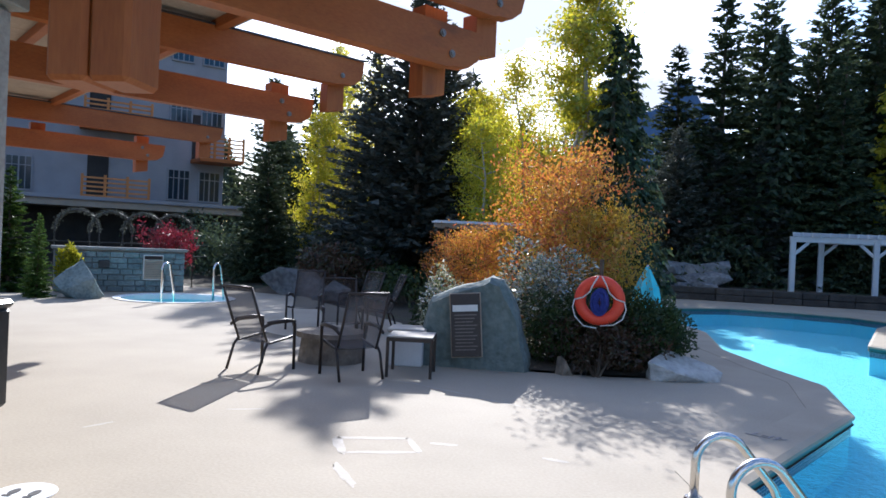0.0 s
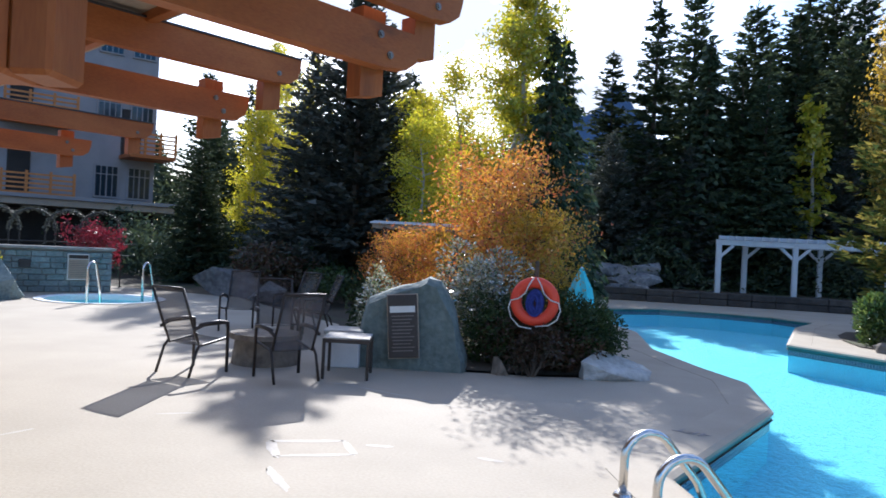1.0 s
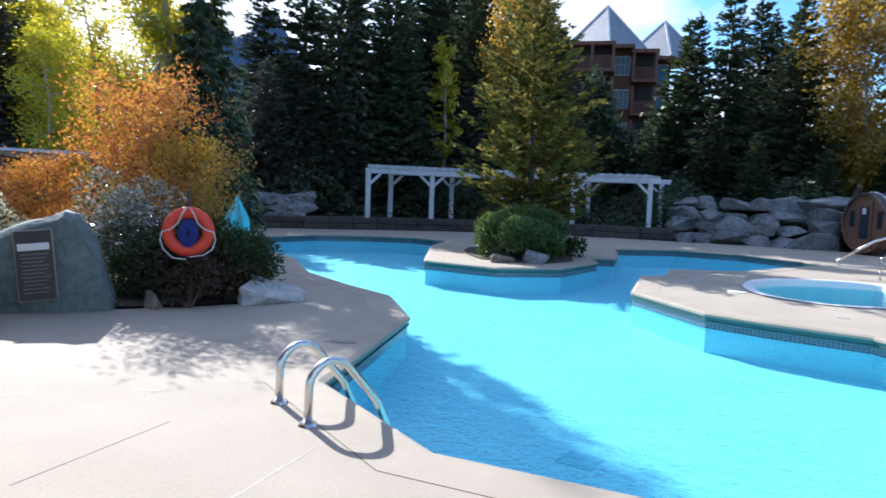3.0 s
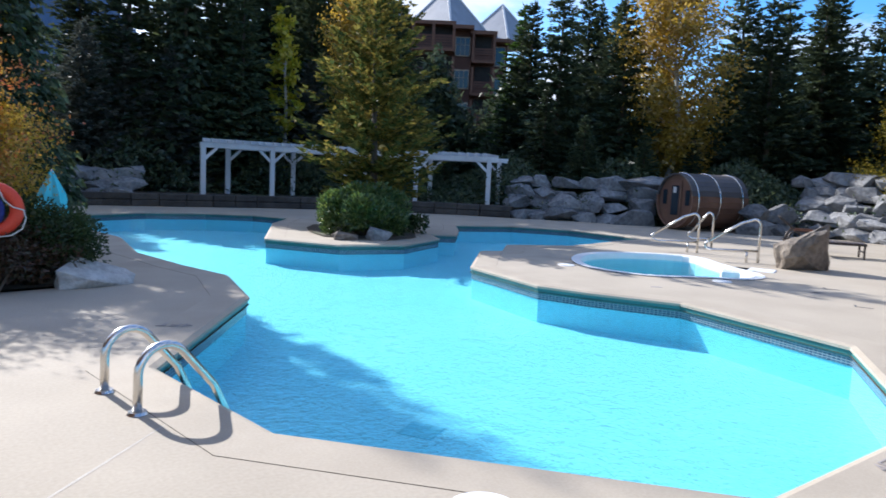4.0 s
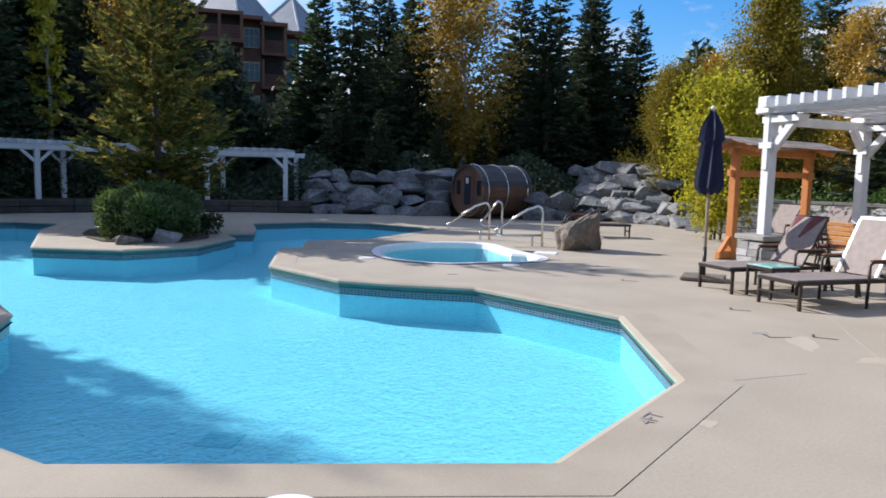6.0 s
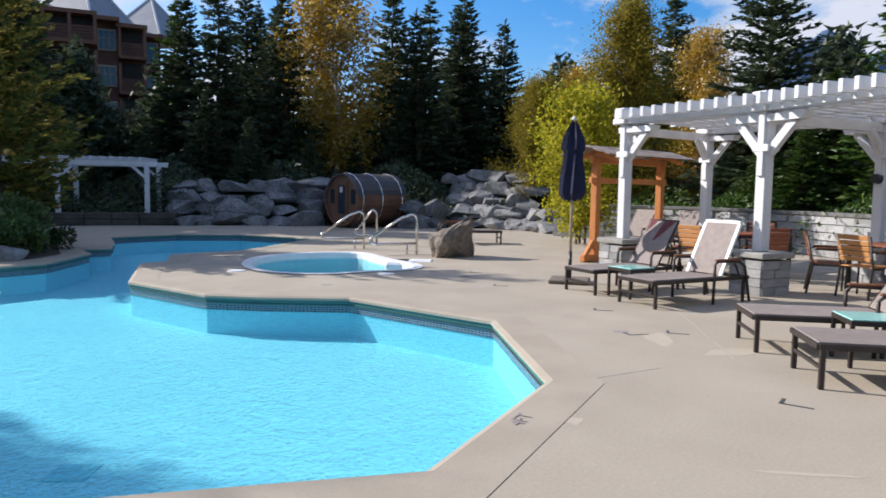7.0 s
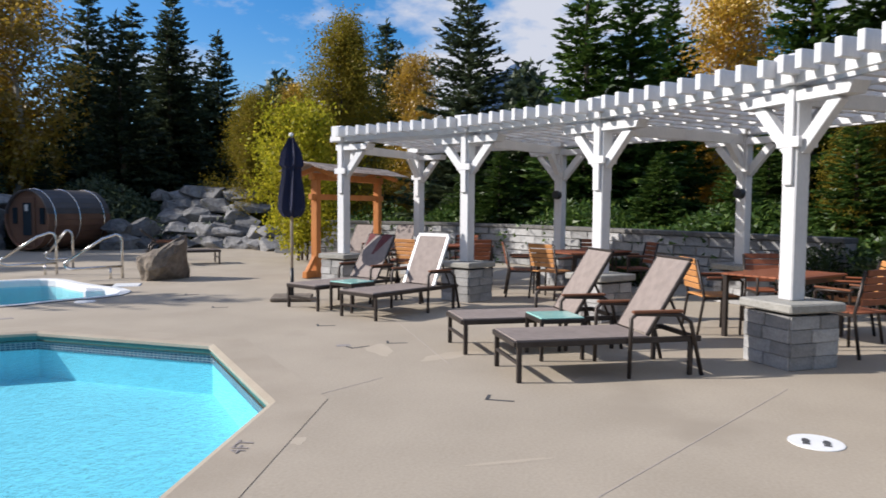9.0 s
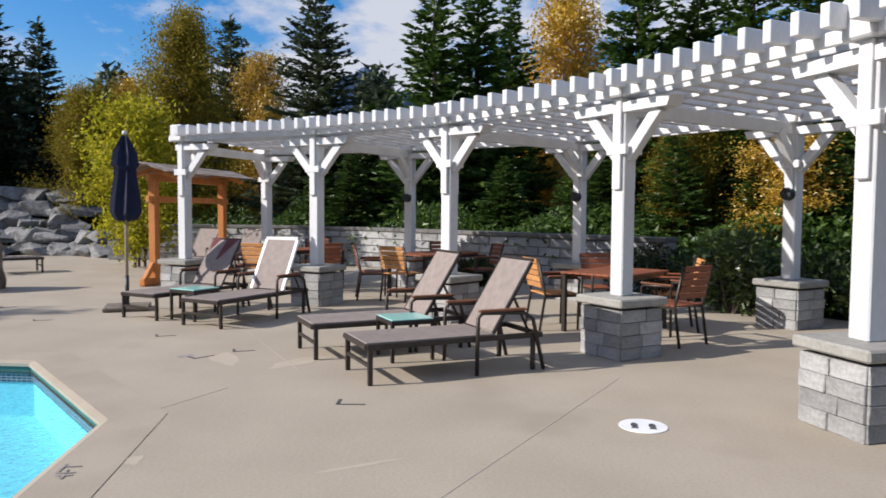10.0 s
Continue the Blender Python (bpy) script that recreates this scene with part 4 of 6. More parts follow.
for row, other in ((FRONT, BACK), (BACK, FRONT)):
    for i, p in enumerate(row):
        d = Vector((math.cos(radians(turns[i])), math.sin(radians(turns[i]))))
        q = (Vector(other[i]) - Vector(p)).normalized()
        bm = bmesh.new()
        box(bm, (p[0], p[1], (0.61 + 2.62) / 2), (0.17, 0.17, 2.01), (0, 0, turns[i]), 0.012)
        part("post", bm, "white", pergola)
        bm = bmesh.new()
        for s in (-1, 1):
            c = Vector(p) + q * 0.105 * s
            box(bm, (c.x, c.y, 2.16), (0.11, 0.04, 0.92), (0, 0, turns[i]), 0.008)
            box(bm, (c.x + d.x * 0.0, c.y, 2.10), (0.27, 0.05, 0.10), (0, 0, turns[i]), 0.006)
        part("post_cheek", bm, "white", pergola)
        bracket(p, d, 0, pergola, 2.03, 2.48, 0.47, (-1,) if i == 0 else (-1, 1))
        bracket(p, q, 0, pergola, 2.12, 2.50, 0.42, (1,))
        bm = bmesh.new()
        box(bm, (0, 0, 0), (1.36, 0.20, 0.10), (0, 0, 0), 0.0)
        for v in bm.verts:
            if v.co.z < 0:
                v.co.x *= 0.93
            if i == 0:
                v.co.x = min(v.co.x, 0.10)
        bmesh.ops.transform(bm, matrix=pose(p[0], p[1], 2.525, 0, 0, turns[i]), verts=bm.verts)
        part("bolster", bm, "white", pergola)
        bm = bmesh.new()
        box(bm, (p[0], p[1], 2.76), (0.25, 0.40, 0.28), (0, 0, turns[i]), 0.015)
        part("post_cap", bm, "white", pergola)
    for i in range(5):
        a, b = Vector(row[i]), Vector(row[i + 1])
        d = (b - a).normalized()
        nrm = Vector((-d.y, d.x))
        ends = (a - d * (0.22 if i == 0 else 0.0), b)
        for s in (-1, 1):
            bm = bmesh.new()
            beam(bm, (*(ends[0] + nrm * 0.11 * s), 2.675), (*(ends[1] + nrm * 0.11 * s), 2.675), 0.05, 0.10)
            part("beam", bm, "white", pergola)
for i in range(6):
    a, b = Vector(FRONT[i]), Vector(BACK[i])
    d = (b - a).normalized()
    bm = bmesh.new()
    beam(bm, (*(a - d * 0.1), 2.52), (*(b + d * 0.1), 2.555), 0.07, 0.15)
    part("cross_beam", bm, "white", pergola)
for i in range(5):
    n = 11
    for j in range(n):
        k = (j + 0.5) / n
        a, b = Vector(FRONT[i]).lerp(Vector(FRONT[i + 1]), k), Vector(BACK[i]).lerp(Vector(BACK[i + 1]), k)
        d = (b - a).normalized()
        bm = bmesh.new()
        beam(bm, (*(a - d * 0.36), 2.78), (*(b + d * 0.36), 2.78), 0.07, 0.165)
        part("rafter", bm, "white", pergola)
    for m in range(3):
        k = 0.25 * (m + 1)
        a, b = Vector(FRONT[i]).lerp(Vector(BACK[i]), k), Vector(FRONT[i + 1]).lerp(Vector(BACK[i + 1]), k)
        bm = bmesh.new()
        beam(bm, (*a, 2.70), (*b, 2.70), 0.045, 0.045, 0.004)
        part("lath", bm, "white", pergola)
for i in range(1, 5):
    p = BACK[i]
    t = thing("wall_speaker", "small black round speaker on a pergola post", "speaker", p[0], p[1], 1.72, turns[i] + 90, "post speakers")
    bm = bmesh.new()
    bmesh.ops.create_cone(bm, cap_ends=True, segments=16, radius1=0.09, radius2=0.075, depth=0.09, matrix=pose(0.13 if i else 0, 0, 0, 0, 90, 0))
    part("housing", bm, "flash", t)

# ---- curved stone wall behind the terrace ----
WALL = [(20.6, 9.2), (20.9, 6.5), (20.3, 4.2), (19.2, 2.2), (17.4, 0.3), (15.4, -1.6), (13.4, -3.5), (12.5, -4.3)]
swall = thing("stone_wall", "long curved grey split-stone garden wall with a dark cap", "wall", kind="structure")
dense = []
for i in range(len(WALL) - 1):
    a, b = Vector(WALL[i]), Vector(WALL[i + 1])
    k = max(2, round((b - a).length / 0.55))
    dense += [tuple(a.lerp(b, j / k)) for j in range(k)]
dense.append(WALL[-1])
bm = bmesh.new()
for a, b in zip(dense, dense[1:]):
    beam(bm, (*a, 0.42), (*b, 0.42), 0.30, 1.04, 0)
part("wall_core", bm, "mortar", swall)
blockmesh = []
rngw = random.Random(9)
for k in range(4):
    bm = box(bmesh.new(), (0, 0, 0), (0.535, 0.09, 0.175), (0, 0, 0), 0.014)
    for v in bm.verts:
        v.co += Vector((rngw.uniform(-0.006, 0.006), rngw.uniform(-0.014, 0.014), rngw.uniform(-0.004, 0.004)))
    me = bpy.data.meshes.new("block")
    bm.to_mesh(me), bm.free()
    me.materials.append(M["stone"])
    blockmesh.append(me)
for c in range(5):
    for i in range(len(dense) - 1):
        a, b = Vector(dense[i]), Vector(dense[i + 1])
        d = (b - a).normalized()
        nrm = Vector((d.y, -d.x))
        p = a.lerp(b, 0.5 if c % 2 else 0.02) + nrm * 0.14
        o = link_mesh("block", blockmesh[rngw.randrange(4)], swall)
        o.matrix_basis = pose(p.x, p.y, 0.095 + 0.187 * c, 0, 0, math.degrees(math.atan2(d.y, d.x)))
bm = bmesh.new()
for a, b in zip(dense, dense[1:]):
    beam(bm, (*a, 0.985), (*b, 0.985), 0.42, 0.09, 0.012)
part("wall_cap", bm, "darkcap", swall)

# ---- cedar roof frame beside the walk ----
D2 = Vector((0.53, 0.848))
N2 = Vector((-0.848, 0.53))


def cedar(name, ends_low, ends_up, back=7.0):
    t = thing(name, "double-chord stained cedar roof truss with bolted drop blocks", "timber truss", group="cedar trusses")
    for end, z, nm in ((ends_low, 2.67, "lower_chord"), (ends_up, 3.07, "upper_chord")):
        e = Vector(end)
        a = e - D2 * back
        bm = bmesh.new()
        # rounded tail
        prof = [(-back, 0), (-0.30, 0), (-0.27, 0.012), (-0.12, 0.025), (-0.03, 0.09), (0, 0.19), (0.01, 0.285), (-back, 0.285)]
        f, g = [], []
        for u, v in prof:
            for lst, s in ((f, -0.055), (g, 0.055)):
                p = e + D2 * u + N2 * s
                lst.append(bm.verts.new((p.x, p.y, z + v)))
        bm.faces.new(f), bm.faces.new(g[::-1])
        for k in range(len(prof)):
            k2 = (k + 1) % len(prof)
            bm.faces.new((f[k2], f[k], g[k], g[k2]))
        bmesh.ops.recalc_face_normals(bm, faces=bm.faces)
        part(nm, bm, CED, t)
        if nm == "upper_chord":
            bm = bmesh.new()
            m = e - D2 * (back / 2)
            box(bm, (m.x, m.y, z + 0.294), (back, 0.15, 0.018), (0, 0, math.degrees(math.atan2(D2.y, D2.x))))
            part("flashing", bm, "flash", t)
    for e, back_off, z0, z1 in ((ends_low, 0.33, 2.47, 3.08), (ends_up, 0.26, 2.80, 3.10), (ends_low, 1.9, 2.9, 3.08), (ends_low, 3.1, 2.9, 3.08)):
        p = Vector(e) - D2 * back_off + N2 * 0.13
        bm = bmesh.new()
        ang = math.degrees(math.atan2(D2.y, D2.x))
        box(bm, (p.x, p.y, (z0 + z1) / 2), (0.20, 0.14, z1 - z0), (0, 0, ang), 0.0)
        lo = min(v.co.z for v in bm.verts)
        for v in bm.verts:
            if v.co.z < lo + 0.01 and (Vector(v.co.xy) - p).dot(D2) > 0:
                v.co.z += 0.035
        part("drop_block", bm, "cedarv", t)
        for dz, du in ((2.88, -0.04), (2.76, 0.05)) if back_off == 0.33 else ((3.17, 0.0),):
            q = Vector(e) - D2 * (back_off - du) - N2 * 0.06
            bm = bmesh.new()
            m = pose(q.x, q.y, dz, 90, 0, ang)
            bmesh.ops.create_cone(bm, cap_ends=True, segments=14, radius1=0.026, radius2=0.026, depth=0.012, matrix=m)
            bmesh.ops.create_cone(bm, cap_ends=True, segments=6, radius1=0.016, radius2=0.016, depth=0.03, matrix=m)
            part("bolt", bm, "bolt", t)
    return t


CED = mat("cedar_chord", (0.25, 0.068, 0.012), (0.36, 0.112, 0.024), 0.55, 2.2, 35, 0.2, c3=(0.15, 0.05, 0.016), spot=-0.05, rnd=0.10, stretch=(1.0, 0.6, 2.2))
for lo, hi in (((-1.20, 4.83), (-0.95, 5.06)), ((-3.50, 6.84), (-2.97, 6.92)), ((-8.0, 10.28), (-7.3, 10.9))):
    cedar("cedar_truss", lo, hi)
hang = thing("timber_pendant", "thick stained cedar drop post hanging from the roof frame", "timber post")
for k, s in ((0, -0.14), (1, 0.14)):
    boxp("half", (-2.17 + s * 0.62, 2.40 + s * 0.13, 2.75), (0.172, 0.26, 1.38), "cedarv", hang, (0, 0, 10), 0.02)
col = thing("stone_column", "grey stone column under the cedar roof", "column", -3.40, 2.61, 0, 12)
boxp("shaft", (0, 0, 1.3), (0.5, 0.5, 2.6), "stone", col, bevel=0.03)
boxp("cap", (0, 0, 2.64), (0.6, 0.6, 0.08), "capstone", col)
roofc = thing("cedar_roof", "boarded underside of the cedar terrace roof", "roof", kind="structure")
for k in range(27):
    a = D2 * 2.9 + N2 * (1.5 + 0.42 * k)
    b = D2 * -4.6 + N2 * (1.5 + 0.42 * k)
    bm = bmesh.new()
    beam(bm, (*a, 3.43), (*b, 3.43), 0.41, 0.03, 0.004)
    part("board", bm, "eave", roofc)
for s in (2.7, 1.6, 0.45, -0.65, -1.75, -2.9):
    a, b = D2 * s + N2 * 1.4, D2 * s + N2 * 12.9
    bm = bmesh.new()
    beam(bm, (*a, 3.37), (*b, 3.37), 0.09, 0.09, 0.006)
    part("purlin", bm, "cedar", roofc)
binn = thing("waste_bin", "dark square waste bin on the deck", "bin", -5.02, 4.24, 0, 15)
boxp("body", (0, 0, 0.42), (0.42, 0.42, 0.80), "flash", binn, bevel=0.03)
boxp("lid", (0, 0, 0.85), (0.46, 0.46, 0.07), "flash", binn, bevel=0.03)


# ---- pool ladder and hand rails ----
def grab_rail(pts, parent, name="rail", r=0.027):
    return tubep(name, pts, r, "steel", parent, 12)


lad = thing("pool_ladder", "polished stainless pool ladder with two arched rails", "ladder")
for a in ((0.5, 4.01), (0.355, 4.51)):
    a = Vector((*a, 0))
    u = Vector((0.93, 0.36, 0)).normalized()
    pts = [a, a + Vector((0, 0, 0.19)) + u * 0.003] + arc(a + u * 0.165 + Vector((0, 0, 0.226)), 0.162, 180, 35, 10, u, (0, 0, 1))
    pts += [a + u * 0.50 + Vector((0, 0, 0.08)), a + u * 0.62 + Vector((0, 0, -0.18)), a + u * 0.64 + Vector((0, 0, -0.52))]
    grab_rail(pts, lad)
    bm = bmesh.new()
    bmesh.ops.create_cone(bm, cap_ends=True, segments=18, radius1=0.062, radius2=0.052, depth=0.016, matrix=pose(a.x, a.y, 0.010))
    part("flange", bm, "steel", lad)
for z in (-0.32, -0.47):
    bm = bmesh.new()
    beam(bm, (1.08, 4.24, z), (0.94, 4.75, z), 0.09, 0.03)
    part("step", bm, "whiterim", lad)


def tub_rail(x, y, turn, L=1.5, h=0.92):
    t = thing("hand_rail", "stainless hand rail beside the hot tub", "hand rail", x, y, 0, turn, "hot tub hand rails")
    pts = [(0, 0, 0), (0, 0, h * 0.80)] + [tuple(p) for p in arc((-0.12, 0, h * 0.82), 0.12, 0, 90, 5, (1, 0, 0), (0, 0, 1))]
    pts += [(-L * 0.36, 0, h * 0.86), (-L * 0.96, 0, h * 0.42)] + [tuple(p) for p in arc((-L * 0.96, 0, h * 0.34), 0.07, 90, 250, 5, (1, 0, 0), (0, 0, 1))] + [(-L * 0.9, 0, h * 0.24), (-0.02, 0, h * 0.26)]
    tubep("rail", pts, 0.026, "steel", t, 10)
    tubep("leg", [(-L * 0.22, 0, 0), (-L * 0.22, 0, h * 0.25)], 0.024, "steel", t, 8)
    return t


tub_rail(12.80, 10.68, -38, 0.98)
tub_rail(12.52, 8.9, -40, 1.0)
tub_rail(14.0, 11.3, -50, 0.5)
for x, y in ((-9.72, 12.62), (-9.2, 13.70)):
    t = thing("hand_rail", "stainless hand rail beside the round hot tub", "hand rail", x, y, 0, 85, "round hot tub rails")
    tubep("rail", [(0, 0, 0), (0, 0, 0.68)] + [tuple(p) for p in arc((0.12, 0, 0.71), 0.12, 180, 40, 6, (1, 0, 0), (0, 0, 1))] + [(0.34, 0, 0.3), (0.40, 0, -0.3)], 0.026, "steel", t, 10)


# ---- loungers, chairs and tables ----
def lounger(x, y, turn, back=58, sling="sling", frame="frame", arms=True, edge="frame", label="brown metal sun lounger with taupe sling and raised back"):
    """Foot end at the origin, head along +x."""
    t = thing("sun_lounger", label, "sun lounger", x, y, 0, turn, "sun loungers")
    W, S, LS = 0.64, 0.325, 1.22
    for s in (-1, 1):
        bm = bmesh.new()
        beam(bm, (0, s * W / 2, S), (1.72, s * W / 2, S), 0.032, 0.05)
        part("side_rail", bm, frame, t)
        for lx in (0.03, 1.62):
            boxp("leg", (lx, s * W / 2, S / 2), (0.042, 0.034, S), frame, t, bevel=0.005)
    for lx in (0.0, 1.70):
        boxp("end_rail", (lx, 0, S), (0.035, W, 0.045), frame, t, bevel=0.005)
    boxp("foot_stretcher", (0.03, 0, 0.16), (0.03, W, 0.03), frame, t, bevel=0.004)
    boxp("seat_sling", (LS / 2, 0, S + 0.028), (LS, W - 0.03, 0.014), sling, t, bevel=0.005)
    bx, bz = math.cos(radians(back)), math.sin(radians(back))
    for s in (-1, 1):
        bm = bmesh.new()
        beam(bm, (LS, s * (W / 2 - 0.04), S + 0.03), (LS + 0.76 * bx, s * (W / 2 - 0.04), S + 0.03 + 0.76 * bz), 0.028 if edge == frame else 0.05, 0.035)
        part("back_rail", bm, edge, t)
        bm = bmesh.new()
        beam(bm, (LS + 0.42 * bx, s * (W / 2 - 0.06), S + 0.42 * bz), (1.62, s * (W / 2 - 0.06), S + 0.0), 0.02, 0.025)
        part("back_prop", bm, frame, t)
    bm = bmesh.new()
    beam(bm, (LS, 0, S + 0.045), (LS + 0.78 * bx, 0, S + 0.045 + 0.78 * bz), W - 0.07, 0.014)
    part("back_sling", bm, sling, t)
    bm = bmesh.new()
    beam(bm, (LS + 0.77 * bx, -W / 2 + 0.03, S + 0.04 + 0.77 * bz), (LS + 0.77 * bx, W / 2 - 0.03, S + 0.04 + 0.77 * bz), 0.035, 0.03 if edge == frame else 0.05)
    part("back_top_rail", bm, edge, t)
    if arms:
        for s in (-1, 1):
            tubep("arm_frame", [(1.02, s * (W / 2 + 0.03), 0), (1.03, s * (W / 2 + 0.03), 0.52), (1.08, s * (W / 2 + 0.03), 0.56), (1.50, s * (W / 2 + 0.03), 0.545), (1.60, s * (W / 2 + 0.03), 0.48), (1.72, s * (W / 2 + 0.03), 0)], 0.019, frame, t, 8)
            boxp("arm_rest", (1.28, s * (W / 2 + 0.03), 0.578), (0.48, 0.055, 0.025), "armwood", t, bevel=0.008)
    return t


L1 = lounger(6.33, 0.40, -65)
copy_thing(L1, pose(7.33, 1.05, 0, 0, 0, -64))
copy_thing(L1, pose(9.50, 3.72, 0, 0, 0, -27))
lounger(8.90, 2.68, -27, 64, "sling", "frame", edge="whiterim", label="brown metal sun lounger with pale-edged taupe back")
copy_thing(L1, pose(15.6, 5.9, 0, 0, 0, -20))
copy_thing(L1, pose(15.9, 4.9, 0, 0, 0, -20))
lounger(16.5, 9.1, 130, 40, "darksling", "frame", label="dark metal sun lounger standing by the rock bank")
tw = bmesh.new()
bmesh.ops.create_grid(tw, x_segments=10, y_segments=10, size=0.5, matrix=Matrix.Identity(4))
for v in tw.verts:
    u, q = v.co.x + 0.5, v.co.y
    v.co = Vector((1.36 + 0.46 * u * 0.55, q * 0.5, 0.58 + 0.55 * u * 0.8 + 0.02 * math.sin(9 * q + 4 * u)))
tow = part("towel", tw, "towel", None, smooth=True)
tow.matrix_world = pose(9.50, 3.72, 0.0, 0, 0, -27)
tagged(tow, "dark red towel draped over a lounger back", "towel")


def side_table(x, y, turn, top="aqua", h=0.405, w=0.46, label="small brown metal side table with aqua glass top"):
    t = thing("side_table", label, "side table", x, y, 0, turn, "side tables")
    for sx in (-1, 1):
        for sy in (-1, 1):
            boxp("leg", (sx * (w / 2 - 0.02), sy * (w / 2 - 0.02), h / 2), (0.034, 0.034, h), "frame", t, bevel=0.004)
        boxp("apron", (sx * (w / 2 - 0.02), 0, h - 0.025), (0.03, w - 0.05, 0.04), "frame", t, bevel=0.004)
        boxp("apron", (0, sx * (w / 2 - 0.02), h - 0.025), (w - 0.05, 0.03, 0.04), "frame", t, bevel=0.004)
    boxp("top", (0, 0, h + 0.006), (w - 0.02, w - 0.02, 0.014), top, t, bevel=0.004)
    return t


side_table(7.22, 0.02, -65)
side_table(9.62, 3.0, -27)
side_table(-2.46, 7.52, 12, "chalk", 0.44, 0.52, "small dark metal side table with pale glass top")


def dining_chair(x, y, turn, wood="teak", label="patio dining chair with teak slats on a brown metal frame"):
    """Seat faces +x."""
    t = thing("dining_chair", label, "chair", x, y, 0, turn, "dining chairs")
    for s in (-1, 1):
        tubep("front_leg", [(0.22, s * 0.26, 0), (0.23, s * 0.26, 0.62), (0.20, s * 0.26, 0.65), (-0.20, s * 0.26, 0.66)], 0.016, "frame", t)
        tubep("back_leg", [(-0.28, s * 0.24, 0), (-0.21, s * 0.24, 0.44), (-0.31, s * 0.24, 0.88)], 0.017, "frame", t)
        boxp("arm_rest", (0.02, s * 0.26, 0.675), (0.42, 0.05, 0.02), "armwood" if wood != "teak" else "redteak", t, bevel=0.006)
        boxp("seat_rail", (0.0, s * 0.235, 0.425), (0.44, 0.025, 0.03), "frame", t, bevel=0.004)
    for k in range(5):
        boxp("seat_slat", (-0.18 + 0.092 * k, 0, 0.448), (0.08, 0.46, 0.018), wood, t, bevel=0.004)
    for k in range(5):
        z = 0.56 + 0.075 * k
        boxp("back_slat", (-0.232 - (z - 0.44) * 0.22, 0, z), (0.018, 0.45, 0.064), wood, t, (0, -12, 0), 0.004)
    return t


def dining_table(x, y, turn, w=1.45, d=0.9):
    t = thing("dining_table", "rectangular patio table with teak slat top and brown metal legs", "table", x, y, 0, turn, "dining tables")
    for sx in (-1, 1):
        for sy in (-1, 1):
            boxp("leg", (sx * (w / 2 - 0.04), sy * (d / 2 - 0.04), 0.355), (0.055, 0.055, 0.71), "frame", t, bevel=0.006)
        boxp("apron", (0, sx * (d / 2 - 0.04), 0.685), (w - 0.1, 0.03, 0.06), "frame", t, bevel=0.005)
    n = 9
    for k in range(n):
        boxp("top_slat", (0, -d / 2 + d * (k + 0.5) / n, 0.727), (w, d / n - 0.006, 0.024), "redteak", t, bevel=0.004)
    return t


dining_table(9.0, -2.5, -42, 1.2, 0.85)
c1 = dining_chair(9.15, -1.75, -75)
c2 = dining_chair(8.15, -2.95, 35, "redteak", "patio dining chair with dark red slats seen from behind")
copy_thing(c2, pose(9.85, -2.55, 0, 0, 0, 190))
copy_thing(c1, pose(9.1, -3.25, 0, 0, 0, 80))
dining_table(12.55, -0.15, -40)
copy_thing(c1, pose(11.75, 0.35, 0, 0, 0, -30))
copy_thing(c2, pose(11.95, 0.85, 0, 0, 0, -80))
copy_thing(c2, pose(12.75, -1.0, 0, 0, 0, 110))
copy_thing(c2, pose(13.4, -0.35, 0, 0, 0, 190))
dining_table(13.6, 2.4, -65)
copy_thing(c2, pose(12.9, 1.85, 0, 0, 0, 30))
copy_thing(c2, pose(13.25, 3.3, 0, 0, 0, -80))
copy_thing(c1, pose(12.7, 2.9, 0, 0, 0, -20))
copy_thing(c2, pose(14.4, 2.3, 0, 0, 0, 180))


def sling_chair(x, y, turn):
    """High-backed chair; seat faces +x."""
    t = thing("sling_chair", "high-backed patio chair with brown mesh sling and dark frame", "chair", x, y, 0, turn, "chairs round the fire table")
    for s in (-1, 1):
        tubep("front_leg", [(0.27, s * 0.29, 0), (0.26, s * 0.29, 0.57), (0.22, s * 0.29, 0.61), (-0.12, s * 0.29, 0.60), (-0.26, s * 0.28, 0.55)], 0.020, "frame", t)
        tubep("back_leg", [(-0.30, s * 0.28, 0), (-0.20, s * 0.28, 0.30), (-0.14, s * 0.27, 0.38)], 0.017, "frame", t)
        tubep("side_frame", [(0.28, s * 0.255, 0.41), (-0.14, s * 0.255, 0.35), (-0.26, s * 0.255, 0.62), (-0.42, s * 0.255, 1.03)], 0.016, "frame", t)
        tubep("arm_rest", [(0.26, s * 0.29, 0.60), (0.10, s * 0.29, 0.625), (-0.18, s * 0.29, 0.60)], 0.024, "frame", t)
    for nm, pts in (("seat_sling", [(0.28, 0.41), (0.05, 0.37), (-0.14, 0.355)]), ("back_sling", [(-0.145, 0.37), (-0.26, 0.62), (-0.34, 0.82), (-0.42, 1.03)])):
        bm = bmesh.new()
        rows = [[bm.verts.new((x0, y0, z0 - 0.012 * math.cos(y0 * 6))) for y0 in (-0.245, -0.08, 0.08, 0.245)] for x0, z0 in pts]
        for a, b in zip(rows, rows[1:]):
            for k in range(3):
                bm.faces.new((a[k], a[k + 1], b[k + 1], b[k]))
        bmesh.ops.solidify(bm, geom=bm.faces[:], thickness=0.008)
        part(nm, bm, "darksling", t, smooth=True)
    tubep("top_rail", [(-0.42, -0.26, 1.03), (-0.425, 0, 1.035), (-0.42, 0.26, 1.03)], 0.016, "frame", t)
    return t


